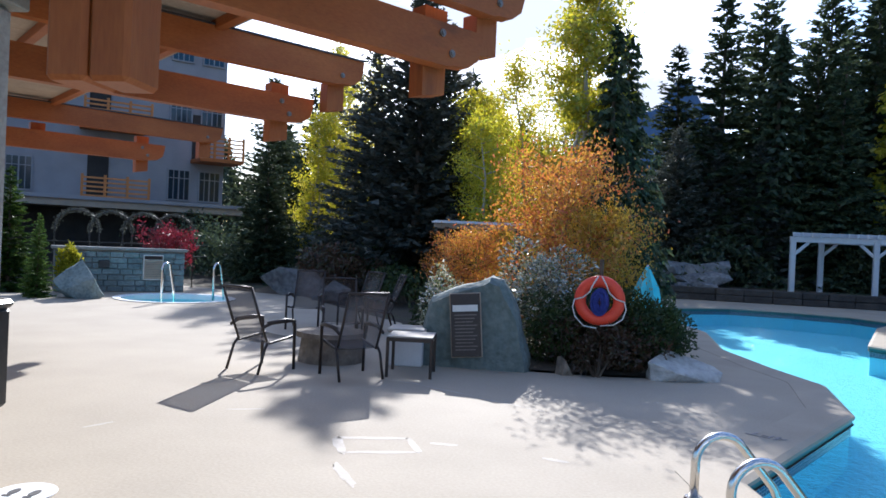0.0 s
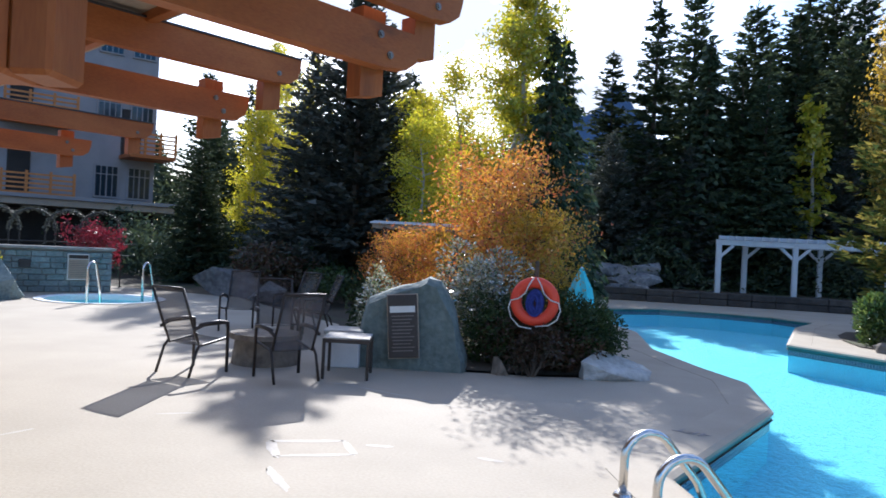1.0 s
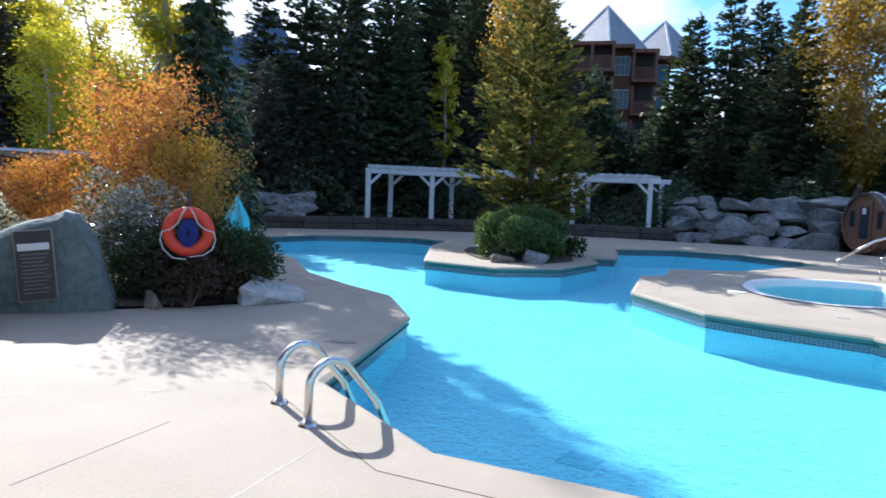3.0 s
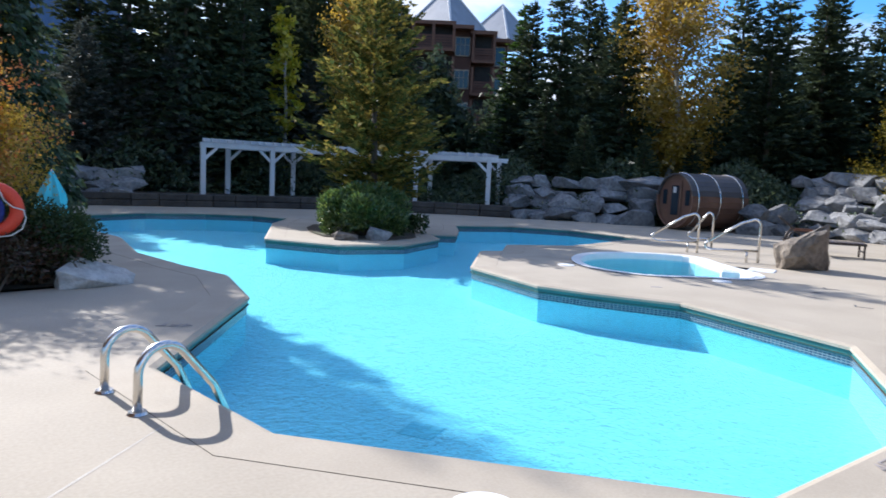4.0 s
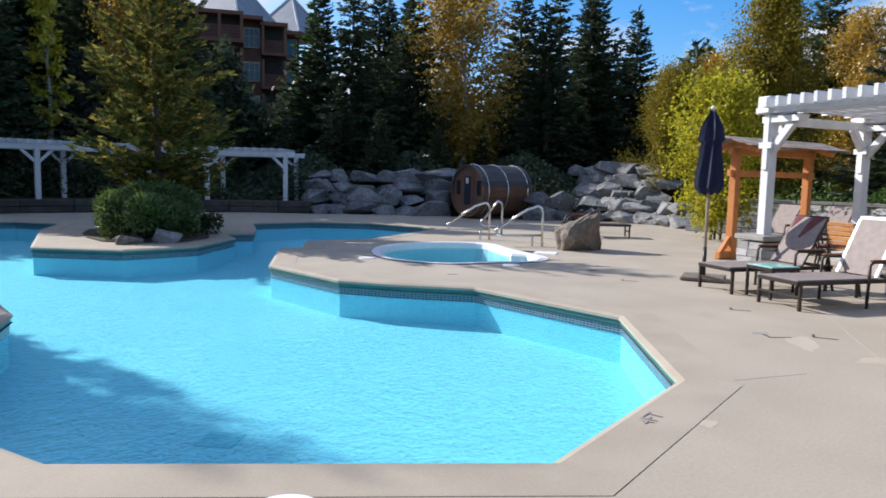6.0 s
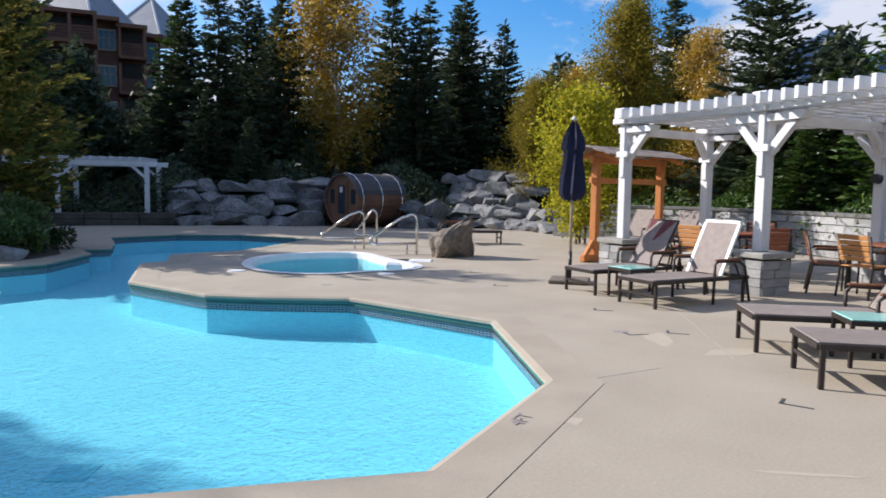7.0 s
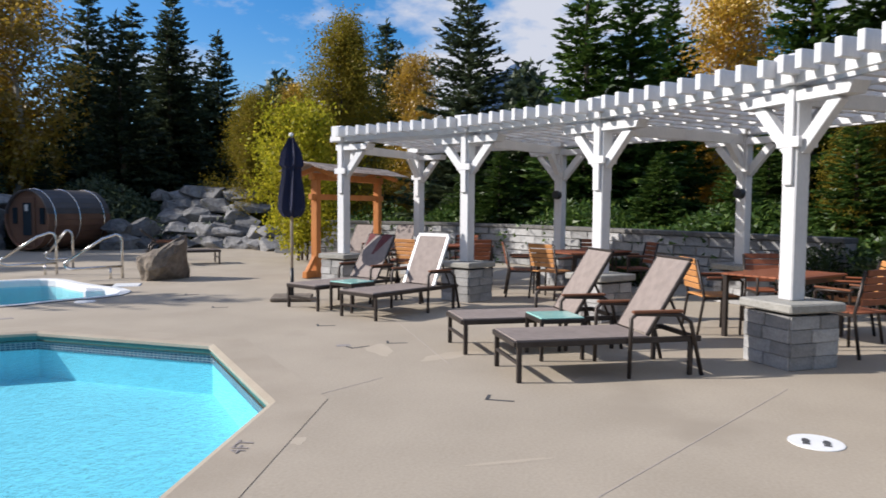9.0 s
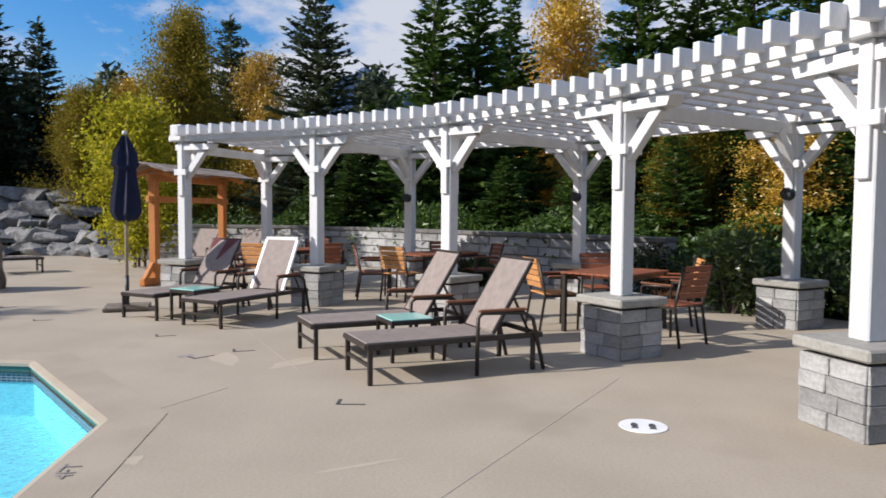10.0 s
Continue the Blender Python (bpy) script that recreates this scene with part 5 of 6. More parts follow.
s1 = sling_chair(-4.05, 7.0, 72)
s1.matrix_world = s1.matrix_world @ Matrix.Scale(0.9, 4)
for x, y, a in ((-3.0, 7.08, 138), (-5.3, 10.5, -75), (-4.7, 11.3, -120), (-4.15, 10.9, -150), (-3.95, 8.9, -60)):
    copy_thing(s1, pose(x, y, 0, 0, 0, a))
ft = thing("fire_table", "low round stone fire table", "table", -3.62, 7.9, 0, 0)
bm = bmesh.new()
bmesh.ops.create_cone(bm, cap_ends=True, segments=28, radius1=0.40, radius2=0.36, depth=0.30, matrix=pose(0, 0, 0.15))
part("drum", bm, "brownrock", ft)
bm = bmesh.new()
bmesh.ops.create_cone(bm, cap_ends=True, segments=28, radius1=0.43, radius2=0.42, depth=0.06, matrix=pose(0, 0, 0.33))
part("top", bm, "brownrock", ft)
cu = thing("cube_table", "pale box table with overhanging lid", "side table", -2.72, 8.15, 0, 12)
boxp("body", (0, 0, 0.20), (0.40, 0.40, 0.40), "palecube", cu, bevel=0.012)
boxp("lid", (0, 0, 0.425), (0.46, 0.46, 0.05), "chalk", cu, bevel=0.012)

# ---- planter with plaque boulder, ring and maple ----
bed = tagged(sheet("planting_bed", [(-2.4, 8.2), (-0.3, 8.52), (0.75, 8.9), (0.3, 11.5), (0.1, 14.5), (-1.3, 18.5), (-4.2, 14.0), (-3.4, 9.6)], [], 0.03, "earth"), "planting bed of dark earth edged by the deck", "planting bed", kind="structure")
pr = bmesh.new()
outline = [(-0.72, 0.0), (-0.66, 0.45), (-0.52, 0.86), (-0.05, 1.05), (0.18, 1.16), (0.33, 1.10), (0.55, 0.62), (0.70, 0.18), (0.72, 0.0)]
lay = []
for dy, k, lean in ((-0.10, 0.94, 0.0), (0.0, 1.0, 0.02), (0.24, 1.0, 0.10), (0.48, 0.78, 0.2)):
    lay.append([pr.verts.new((x * k, dy + lean * z, z * (k if k > 0.9 else 0.9) - 0.03)) for x, z in outline])
pr.faces.new(lay[0]), pr.faces.new(lay[-1][::-1])
for a, b in zip(lay, lay[1:]):
    for i in range(len(outline)):
        j = (i + 1) % len(outline)
        pr.faces.new((a[j], a[i], b[i], b[j]))
bmesh.ops.recalc_face_normals(pr, faces=pr.faces)
bmesh.ops.subdivide_edges(pr, edges=pr.edges[:], cuts=3, use_grid_fill=True)
for v in pr.verts:
    v.co += Vector((noise.noise(v.co * 2.2), 0.5 * noise.noise(v.co * 2.6 + Vector((5, 0, 0))), noise.noise(v.co * 2.4 + Vector((0, 9, 0))) * min(1, max(0, v.co.z)))) * 0.06
slab = part("plaque_boulder", pr, "plaquerock")
slab.matrix_world = pose(-1.94, 8.30, 0, 0, 0, 6)
tagged(slab, "upright grey-green boulder that carries a plaque", "boulder")
pq = thing("plaque", "dark framed notice plaque with unreadable lines on a boulder", "plaque", -2.0, 8.13, 0.53, 6)
pq.matrix_world = pose(-1.99, 8.115, 0.53, -4, -5, 6)
boxp("frame", (0, 0, 0), (0.375, 0.03, 0.765), "eave", pq, bevel=0.006)
boxp("panel", (0, -0.012, 0), (0.352, 0.03, 0.742), "plaque", pq, bevel=0.004)
boxp("heading", (0, -0.029, 0.20), (0.30, 0.006, 0.075), "plate", pq, bevel=0.0)
for k in range(11):
    boxp("line", (-0.01 * (k % 3), -0.029, 0.12 - 0.041 * k), (0.27 - 0.03 * (k % 3), 0.005, 0.012), "ink", pq, bevel=0.0)

ringpost = thing("life_ring_stand", "wooden post that carries a life ring", "post", -0.47, 8.50, 0)
boxp("post", (0, 0.07, 0.69), (0.05, 0.04, 1.38), "bark", ringpost)
lr = thing("life_ring", "orange-red life ring with white rope and blue line", "life ring", -0.47, 8.42, 0.90)
bm = bmesh.new()
R0, r0 = 0.225, 0.068
rows = [[bm.verts.new(((R0 + r0 * math.cos(b)) * math.cos(a), r0 * 0.8 * math.sin(b), (R0 + r0 * math.cos(b)) * math.sin(a))) for b in (2 * math.pi * j / 14 for j in range(14))] for a in (2 * math.pi * i / 40 for i in range(40))]
for i in range(40):
    for j in range(14):
        bm.faces.new((rows[i][j], rows[(i + 1) % 40][j], rows[(i + 1) % 40][(j + 1) % 14], rows[i][(j + 1) % 14]))
part("ring", bm, "red", lr, smooth=True)
for side in (-1, 1):
    tubep("rope", [(0.02 * side, -0.06, 0.285), (0.07 * side, -0.085, 0.20), (0.11 * side, -0.09, 0.10), (0.19 * side, -0.085, 0.03), (0.285 * side, -0.055, 0.0)], 0.008, "rope", lr, 6)
    tubep("hanging_rope", [(0.285 * side, -0.055, 0.0), (0.305 * side, -0.05, -0.09), (0.27 * side, -0.06, -0.20), (0.17 * side, -0.065, -0.27 - 0.03 * (side < 0)), (0.02 * side, -0.065, -0.29 - 0.03 * (side < 0))], 0.008, "rope", lr, 6)
bm = bmesh.new()
for k in range(16):
    a = 47 * k
    w, c = 0.025 + 0.068 * (k % 4) / 3, 0.012 * math.sin(k * 2.3)
    tube(bm, [(c + w * math.cos(radians(a + t)), -0.012 - 0.012 * (k // 4), (0.06 + w) * math.sin(radians(a + t)) - 0.02 + c) for t in range(0, 345, 23)], 0.013, 5)
part("coiled_line", bm, "bluebag", lr)

boulder("boulder", "low pale grey boulder at the edge of the planter", 0.42, 8.80, 0, 0.60, 0.34, 0.25, "palerock", 3, 10)
boulder("boulder", "small dark stone at the edge of the planter", -0.85, 8.42, 0, 0.14, 0.10, 0.2, "brownrock", 4)

MAPLE = broadleaf_mesh("maple", 4.0, 2.1, "maple", 11, 15000, 0.062, 0.10, "bark", 5, loose=0.085)
GOLDMAPLE = broadleaf_mesh("golden_maple", 4.0, 2.1, "goldmaple", 13, 12000, 0.07, 0.12, "bark", 4, loose=0.10)
plant("maple_tree", "orange autumn maple with several stems in the planter", "tree", MAPLE, -1.5, 10.9, 3.0, 4.0, 0.85, 40)
plant("maple_tree", "golden orange autumn maple beside another", "tree", GOLDMAPLE, -0.72, 11.0, 2.2, 4.0, 0.75, 200)
plant("maple_tree", "low red-orange autumn maple behind the boulder", "tree", MAPLE, -2.6, 10.5, 1.75, 4.0, 0.8, 100)
bush("shrub", "shrub with shiny pale leaves behind the boulder", -1.35, 9.35, 0.95, 0.45, 1.5, "glossy", 21, 6500, 0.045)
bush("shrub", "shrub with shiny pale leaves in the planter", -2.5, 9.3, 0.45, 0.45, 1.2, "glossy", 22, 3000, 0.045)
bush("shrub", "dense dark evergreen shrub round the ring post", -0.35, 9.1, 0.62, 0.45, 1.1, "shrub", 23, 5000, 0.045, 20)
bush("shrub", "low bronze-tinted shrub under the life ring", -0.47, 8.42, 0.34, 0.16, 0.66, "redshrub", 44, 2200, 0.035, 12)
bush("shrub", "bronze-tinted shrub in the planter", -0.5, 8.82, 0.75, 0.30, 0.80, "redshrub", 24, 5200, 0.045, 20)
bush("shrub", "dark evergreen shrub between boulder and ring post", -0.95, 9.0, 0.55, 0.4, 1.05, "shrub", 29, 4500, 0.045, 18)
bush("shrub", "dark rounded shrub in front of the planter's corner", 0.15, 9.0, 0.5, 0.35, 0.85, "shrub", 30, 4500, 0.045, 18)
bush("shrub", "rounded dark evergreen shrub at the planter's corner", 0.22, 9.65, 0.50, 0.6, 0.95, "shrub", 25, 3000, 0.05, 18)
bush("shrub", "bronze-tinted low shrub at the planter's corner", 0.0, 8.85, 0.42, 0.3, 0.5, "redshrub", 26, 1800, 0.05)
bush("shrub", "dark evergreen shrub behind the boulder", -2.9, 9.9, 0.6, 0.5, 0.85, "shrub", 27, 2400, 0.055)
bush("shrub", "dark shrub beneath the maple", -1.2, 10.3, 1.0, 0.6, 1.0, "shrub", 28, 2400, 0.06)

um = thing("folded_umbrella", "folded turquoise pool umbrella", "umbrella", 0.08, 12.6, 0)
tubep("pole", [(0, 0, 0), (0, 0, 1.28)], 0.022, "steel", um)
bm = bmesh.new()
n = 12
rows = [[bm.verts.new((math.cos(a) * r * (1 + 0.25 * (-1) ** i), math.sin(a) * r * (1 + 0.25 * (-1) ** i), z)) for i, a in enumerate(2 * math.pi * j / n for j in range(n))] for z, r in ((0.55, 0.22), (0.9, 0.16), (1.1, 0.08), (1.26, 0.02))]
for a, b in zip(rows, rows[1:]):
    for j in range(n):
        bm.faces.new((a[j], a[(j + 1) % n], b[(j + 1) % n], b[j]))
part("canopy", bm, "turq", um)

sl = thing("slatted_shelter", "low weathered slatted timber shelter behind the maples", "shelter", -3.75, 16.6, 0, 12)
for sx in (-1, 1):
    for sy in (-1, 1):
        boxp("post", (sx * 0.85, sy * 0.5, 0.95), (0.1, 0.1, 1.9), "bark", sl)
    boxp("beam", (0, sx * 0.5, 1.93), (2.3, 0.06, 0.1), "eave", sl)
for k in range(7):
    boxp("slat", (0, -0.6 + 0.2 * k, 2.0 + 0.012 * k), (2.4, 0.12, 0.03), "palecube", sl, bevel=0.0)

# ---- peninsula planting ----
pen = tagged(sheet("planting_bed", rounded([(5.3, 14.0), (7.2, 13.6), (8.2, 15.8), (8.6, 17.6), (6.4, 18.2), (5.4, 16.2)], 1), [], 0.02, "earth"), "planting bed of dark earth on the peninsula", "planting bed", kind="structure")
bush("juniper", "low spreading bright green juniper on the peninsula", 6.45, 14.75, 1.15, 0.85, 1.12, "juniper", 31, 17000, 0.075, 34, upright=0.9)
bush("juniper", "dark low juniper on the peninsula", 7.8, 15.6, 0.7, 0.6, 0.5, "shrub", 32, 2000, 0.07, 12, upright=0.4)
boulder("boulder", "pale block-shaped boulder on the peninsula's edge", 6.3, 13.68, 0, 0.34, 0.22, 0.27, "rock", 6, 0)
boulder("boulder", "small flat boulder on the peninsula's edge", 5.6, 13.9, 0, 0.35, 0.2, 0.16, "brownrock", 7, 0)
PINE = conifer_mesh("pine", 6.2, 1.95, "pine", 41, -0.05, 1.1, 0.30, 0.12, 0.62, tier=0.040, waist=0.62)
plant("pine_tree", "open-branched pine with yellowing needles on the peninsula", "tree", PINE, 7.28, 16.25, 6.6, 6.2, 0.95, 0)

# ---- far white pergola on its low wall ----
fw = thing("retaining_wall", "low dark stone retaining wall behind the far deck", "wall", kind="structure")
FP = [(4.75, 25.6), (7.25, 25.75), (10.0, 25.35), (12.6, 24.5), (14.9, 22.8)]
FL = [(-2.0, 24.0), (1.5, 25.2), (5.0, 25.15), (7.3, 25.3), (9.9, 24.9), (12.3, 24.05), (14.4, 22.5), (15.4, 21.9)]
rngf = random.Random(4)
for c in range(2):
    for a, b in zip(FL, FL[1:]):
        a, b = Vector(a), Vector(b)
        k = max(1, round((b - a).length / 0.8))
        for j in range(k):
            p, q = a.lerp(b, j / k), a.lerp(b, (j + 1) / k)
            bm = bmesh.new()
            beam(bm, (*p, 0.11 + 0.22 * c), (*(q - (q - p) * 0.02), 0.11 + 0.22 * c), 0.34 + rngf.uniform(-0.04, 0.04), 0.21, 0.02)
            part("block", bm, "darkstone", fw)
bm = bmesh.new()
prism(bm, [(-2.0, 24.2), (1.5, 25.4), (5.0, 25.3), (7.3, 25.45), (9.9, 25.05), (12.3, 24.2), (14.4, 22.65), (15.6, 22.1), (19, 24), (14, 29), (5, 31), (-4, 29)], -0.1, 0.40)
bmesh.ops.recalc_face_normals(bm, faces=bm.faces)
tagged(part("raised_ground", bm, "earth"), "raised bed of dark earth behind the low wall", "ground", kind="structure")

fp = thing("white_pergola", "long curved white pergola in the shade by the trees", "pergola")
FB = [(x + dx, y + dy) for (x, y), (dx, dy) in zip(FP, ((1.2, 1.6), (1.25, 1.5), (1.35, 1.4), (1.3, 1.25), (1.2, 1.1)))]
for row in (FP, FB):
    for i, p in enumerate(row):
        a, b = row[max(0, i - 1)], row[min(4, i + 1)]
        ang = facing(a, b)
        d = Vector((math.cos(radians(ang)), math.sin(radians(ang)), 0))
        boxp("post", (p[0], p[1], 1.28), (0.17, 0.17, 1.80), "white", fp, (0, 0, ang), 0.012)
        for s in ((1,) if i == 0 else (-1,) if i == 4 else (-1, 1)):
            bm = bmesh.new()
            beam(bm, Vector((*p, 1.68)) + d * s * 0.06, Vector((*p, 2.08)) + d * s * 0.48, 0.08, 0.10)
            part("brace", bm, "white", fp)
    for i in range(4):
        a, b = Vector(row[i]), Vector(row[i + 1])
        d = (b - a).normalized()
        if i == 0:
            a = a - d * 0.10
        if i == 3:
            b = b + d * 0.35
        bm = bmesh.new()
        beam(bm, (*a, 2.17), (*b, 2.17), 0.12, 0.18)
        part("beam", bm, "white", fp)
for i in range(4):
    for j in range(9):
        k = (j + 0.5) / 9
        a, b = Vector(FP[i]).lerp(Vector(FP[i + 1]), k), Vector(FB[i]).lerp(Vector(FB[i + 1]), k)
        d = (b - a).normalized()
        bm = bmesh.new()
        beam(bm, (*(a - d * 0.3), 2.33), (*(b + d * 0.3), 2.33), 0.06, 0.13)
        part("rafter", bm, "white", fp)

# ---- boulders ----
rngb = random.Random(77)
k = 0
for x0, y0, x1, y1, hi, cnt in ((15.6, 22.2, 18.9, 18.2, 4, 24), (19.9, 15.0, 22.6, 14.9, 2, 7), (22.6, 14.9, 22.2, 11.0, 5, 30), (22.0, 11.2, 21.6, 9.9, 2, 5), (-1.2, 24.9, 2.5, 26.1, 3, 15)):
    per = cnt // hi
    for c in range(hi):
        for j in range(per):
            f = (j + 0.5 + rngb.uniform(-0.25, 0.25)) / per
            nx, ny = (y1 - y0), -(x1 - x0)
            ln = math.hypot(nx, ny)
            s = rngb.uniform(0.42, 0.66)
            k += 1
            back = 0.38 * c
            px, py = x0 + (x1 - x0) * f, y0 + (y1 - y0) * f
            away = Vector((px, py)).normalized()
            boulder("boulder", "grey angular boulder in a stacked rock bank", px + away.x * back, py + away.y * back, 0.42 * c - 0.02, s * rngb.uniform(1.15, 1.75), s * rngb.uniform(0.8, 1.2), s * rngb.uniform(0.6, 0.85), "rock", 100 + k, rngb.uniform(-30, 30) + math.degrees(math.atan2(y1 - y0, x1 - x0)), 0.18, 9, "rock bank", sub=3)
boulder("boulder", "brown weathered boulder standing on the deck", 12.62, 8.0, 0, 0.60, 0.52, 0.74, "brownrock", 24, 20, 0.6, 8)
boulder("boulder", "blue-grey rounded boulder by the stone wall", -11.6, 12.35, 0, 0.55, 0.5, 0.62, "bluestone", 16, 20)
boulder("boulder", "grey boulder beside the round hot tub", -8.6, 16.4, 0, 1.0, 0.5, 0.55, "rock", 17, 10)
boulder("boulder", "grey boulder beside the round hot tub", -7.3, 15.9, 0, 0.7, 0.4, 0.40, "rock", 18, 40)

# ---- barrel sauna ----
bs = thing("barrel_sauna", "round cedar barrel sauna with a glazed door", "sauna", 18.5, 16.75, 0, -8)
Rb, Lb = 0.93, 2.35
for k in range(32):
    a0, a1 = 2 * math.pi * k / 32, 2 * math.pi * (k + 0.96) / 32
    bm = bmesh.new()
    prism(bm, [(Rb * math.cos(a0), Rb * math.sin(a0)), (Rb * math.cos(a1), Rb * math.sin(a1)), ((Rb - 0.05) * math.cos(a1), (Rb - 0.05) * math.sin(a1)), ((Rb - 0.05) * math.cos(a0), (Rb - 0.05) * math.sin(a0))], 0, Lb)
    bmesh.ops.transform(bm, matrix=pose(0, 0, 0.99, 90, 0, 90), verts=bm.verts)
    part("stave", bm, "barreldark" if 0.02 < (k + 0.5) / 32 < 0.48 else "barrel", bs)
for xx in (0.25, 1.15, 2.1):
    bm = bmesh.new()
    tube(bm, [(xx, (Rb + 0.012) * math.cos(a), 0.99 + (Rb + 0.012) * math.sin(a)) for a in np.linspace(0, 6.283, 41)], 0.018, 5)
    part("hoop", bm, "steel", bs)
for xx in (0.12, Lb - 0.08):
    bm = bmesh.new()
    bmesh.ops.create_cone(bm, cap_ends=True, segments=36, radius1=Rb - 0.05, radius2=Rb - 0.05, depth=0.05, matrix=pose(xx, 0, 0.99, 0, 90, 0))
    part("end_wall", bm, "barrel", bs)
    bm = bmesh.new()
    box(bm, (xx * 0.8 + 0.25, 0, 0.07), (0.16, 1.3, 0.16), (0, 0, 0), 0.01)
    part("cradle", bm, "bark", bs)
dr = boxp("door", (0.08, 0.02, 0.92), (0.04, 0.60, 1.5), "barrel", bs)
boxp("door_pane", (0.05, 0.02, 1.0), (0.02, 0.36, 1.0), M["glass"], dr)
boxp("notice", (0.03, 0.02, 1.35), (0.008, 0.14, 0.2), "plate", dr, bevel=0)
for s in (-1, 1):
    boxp("side_window", (0.08, 0.57 * s, 1.1), (0.03, 0.2, 0.5), M["glass"], bs)

# ---- navy umbrella, orange timber gate ----
nu = thing("folded_umbrella", "folded navy canvas umbrella on a wooden pole with flat base", "umbrella", 10.43, 4.29, 0)
tubep("pole", [(0, 0, 0.05), (0, 0, 2.5)], 0.024, "eave", nu)
tubep("sleeve", [(0, 0, 0.05), (0, 0, 0.5)], 0.03, "flash", nu)
boxp("base", (0, 0, 0.035), (0.62, 0.62, 0.06), "brownrock", nu, (0, 0, 20), 0.015)
bm = bmesh.new()
n = 16
rows = []
for z, r in ((1.30, 0.13), (1.40, 0.175), (1.62, 0.165), (1.9, 0.13), (2.04, 0.125), (2.08, 0.16), (2.26, 0.14), (2.42, 0.075), (2.52, 0.03)):
    rows.append([bm.verts.new((math.cos(a) * r * (1 + 0.22 * (-1) ** i), math.sin(a) * r * (1 + 0.22 * (-1) ** i), z + 0.02 * (-1) ** i)) for i, a in enumerate(2 * math.pi * j / n + 0.3 * z for j in range(n))])
for a, b in zip(rows, rows[1:]):
    for j in range(n):
        bm.faces.new((a[j], a[(j + 1) % n], b[(j + 1) % n], b[j]))
bm.faces.new(rows[-1])
part("canopy", bm, "navy", nu)
bm = bmesh.new()
bmesh.ops.create_uvsphere(bm, u_segments=10, v_segments=8, radius=0.035, matrix=pose(0, 0, 2.57))
part("finial", bm, "plate", nu, smooth=True)

gate = thing("timber_gate", "orange-stained timber gateway with a small shingled roof", "gateway", 13.8, 5.3, 0, facing((13.8, 5.3), (16.3, 4.75)))
for xx in (0, 2.5):
    boxp("post", (xx, 0, 1.05), (0.15, 0.15, 2.1), "orange", gate, bevel=0.012)
    boxp("foot", (xx, 0, 0.08), (0.8, 0.12, 0.14), "orange", gate, bevel=0.012)
    for s in (-1, 1):
        bm = bmesh.new()
        beam(bm, (xx + s * 0.05, 0, 0.42), (xx + s * 0.32, 0, 0.12), 0.08, 0.09)
        part("foot_brace", bm, "orange", gate)
        bm = bmesh.new()
        beam(bm, (xx, 0, 2.24), (xx, s * 0.52, 2.08), 0.09, 0.09)
        part("roof_rafter", bm, "orange", gate)
for z, h in ((1.66, 0.12), (2.08, 0.14)):
    boxp("cross_rail", (1.25, 0, z), (2.9, 0.09, h), "orange", gate, bevel=0.01)
for s in (-1, 1):
    for r in range(4):
        for c in range(14):
            y0 = s * (0.07 + 0.145 * r)
            boxp("shingle", (-0.36 + 0.245 * c + 0.04 * (r % 2), y0, 2.33 - 0.045 * r), (0.235, 0.17, 0.018), "shingle", gate, (-s * 16, 0, 0), 0.0)

# ---- left hot tub wall, trellis ----
lw = thing("stone_wall", "blue-green split-stone wall behind the round hot tub", "wall", kind="structure")
A, B = Vector((-13.03, 13.11)), Vector((-11.13, 15.28))
d = (B - A).normalized()
ang = math.degrees(math.atan2(d.y, d.x))
nr = Vector((d.y, -d.x))
L = (B - A).length
m = (A + B) / 2 - nr * 0.16
boxp("wall_core", (m.x, m.y, 0.5), (L, 0.3, 1.0), "mortar", lw, (0, 0, ang), 0.0)
rngl = random.Random(8)
for c in range(7):
    u = 0.0
    while u < L - 0.05:
        wd = min(rngl.uniform(0.2, 0.42), L - u)
        p = A + d * (u + wd / 2) + nr * rngl.uniform(0.0, 0.012)
        boxp("block", (p.x, p.y, 0.07 + 0.137 * c), (wd - 0.012, 0.07, 0.125), "bluestone", lw, (0, 0, ang), 0.008)
        u += wd
boxp("wall_cap", (m.x, m.y, 1.03), (L + 0.12, 0.5, 0.07), "capstone", lw, (0, 0, ang), 0.012)
sg = thing("rules_sign", "white framed rules notice on the stone wall", "sign", 0, 0, 0)
p = A.lerp(B, 0.74) + nr * 0.075
sg.matrix_world = pose(p.x, p.y, 0.60, 0, 0, ang)
boxp("board", (0, 0, 0), (0.46, 0.03, 0.62), "plate", sg, bevel=0.005)
boxp("panel", (0, -0.012, -0.05), (0.42, 0.02, 0.46), "eave", sg, bevel=0.0)
boxp("heading", (0, -0.017, 0.24), (0.42, 0.012, 0.09), "plaque", sg, bevel=0.0)
for k in range(9):
    boxp("line", (0, -0.024, 0.12 - 0.042 * k), (0.36, 0.004, 0.012), "ink", sg, bevel=0.0)
p = A.lerp(B, 0.36) + nr * 0.06
sp = boxp("wall_vent", (p.x, p.y, 0.66), (0.24, 0.03, 0.18), "flash", None, (0, 0, ang))
tagged(sp, "small dark plate set in the stone wall", "plate")

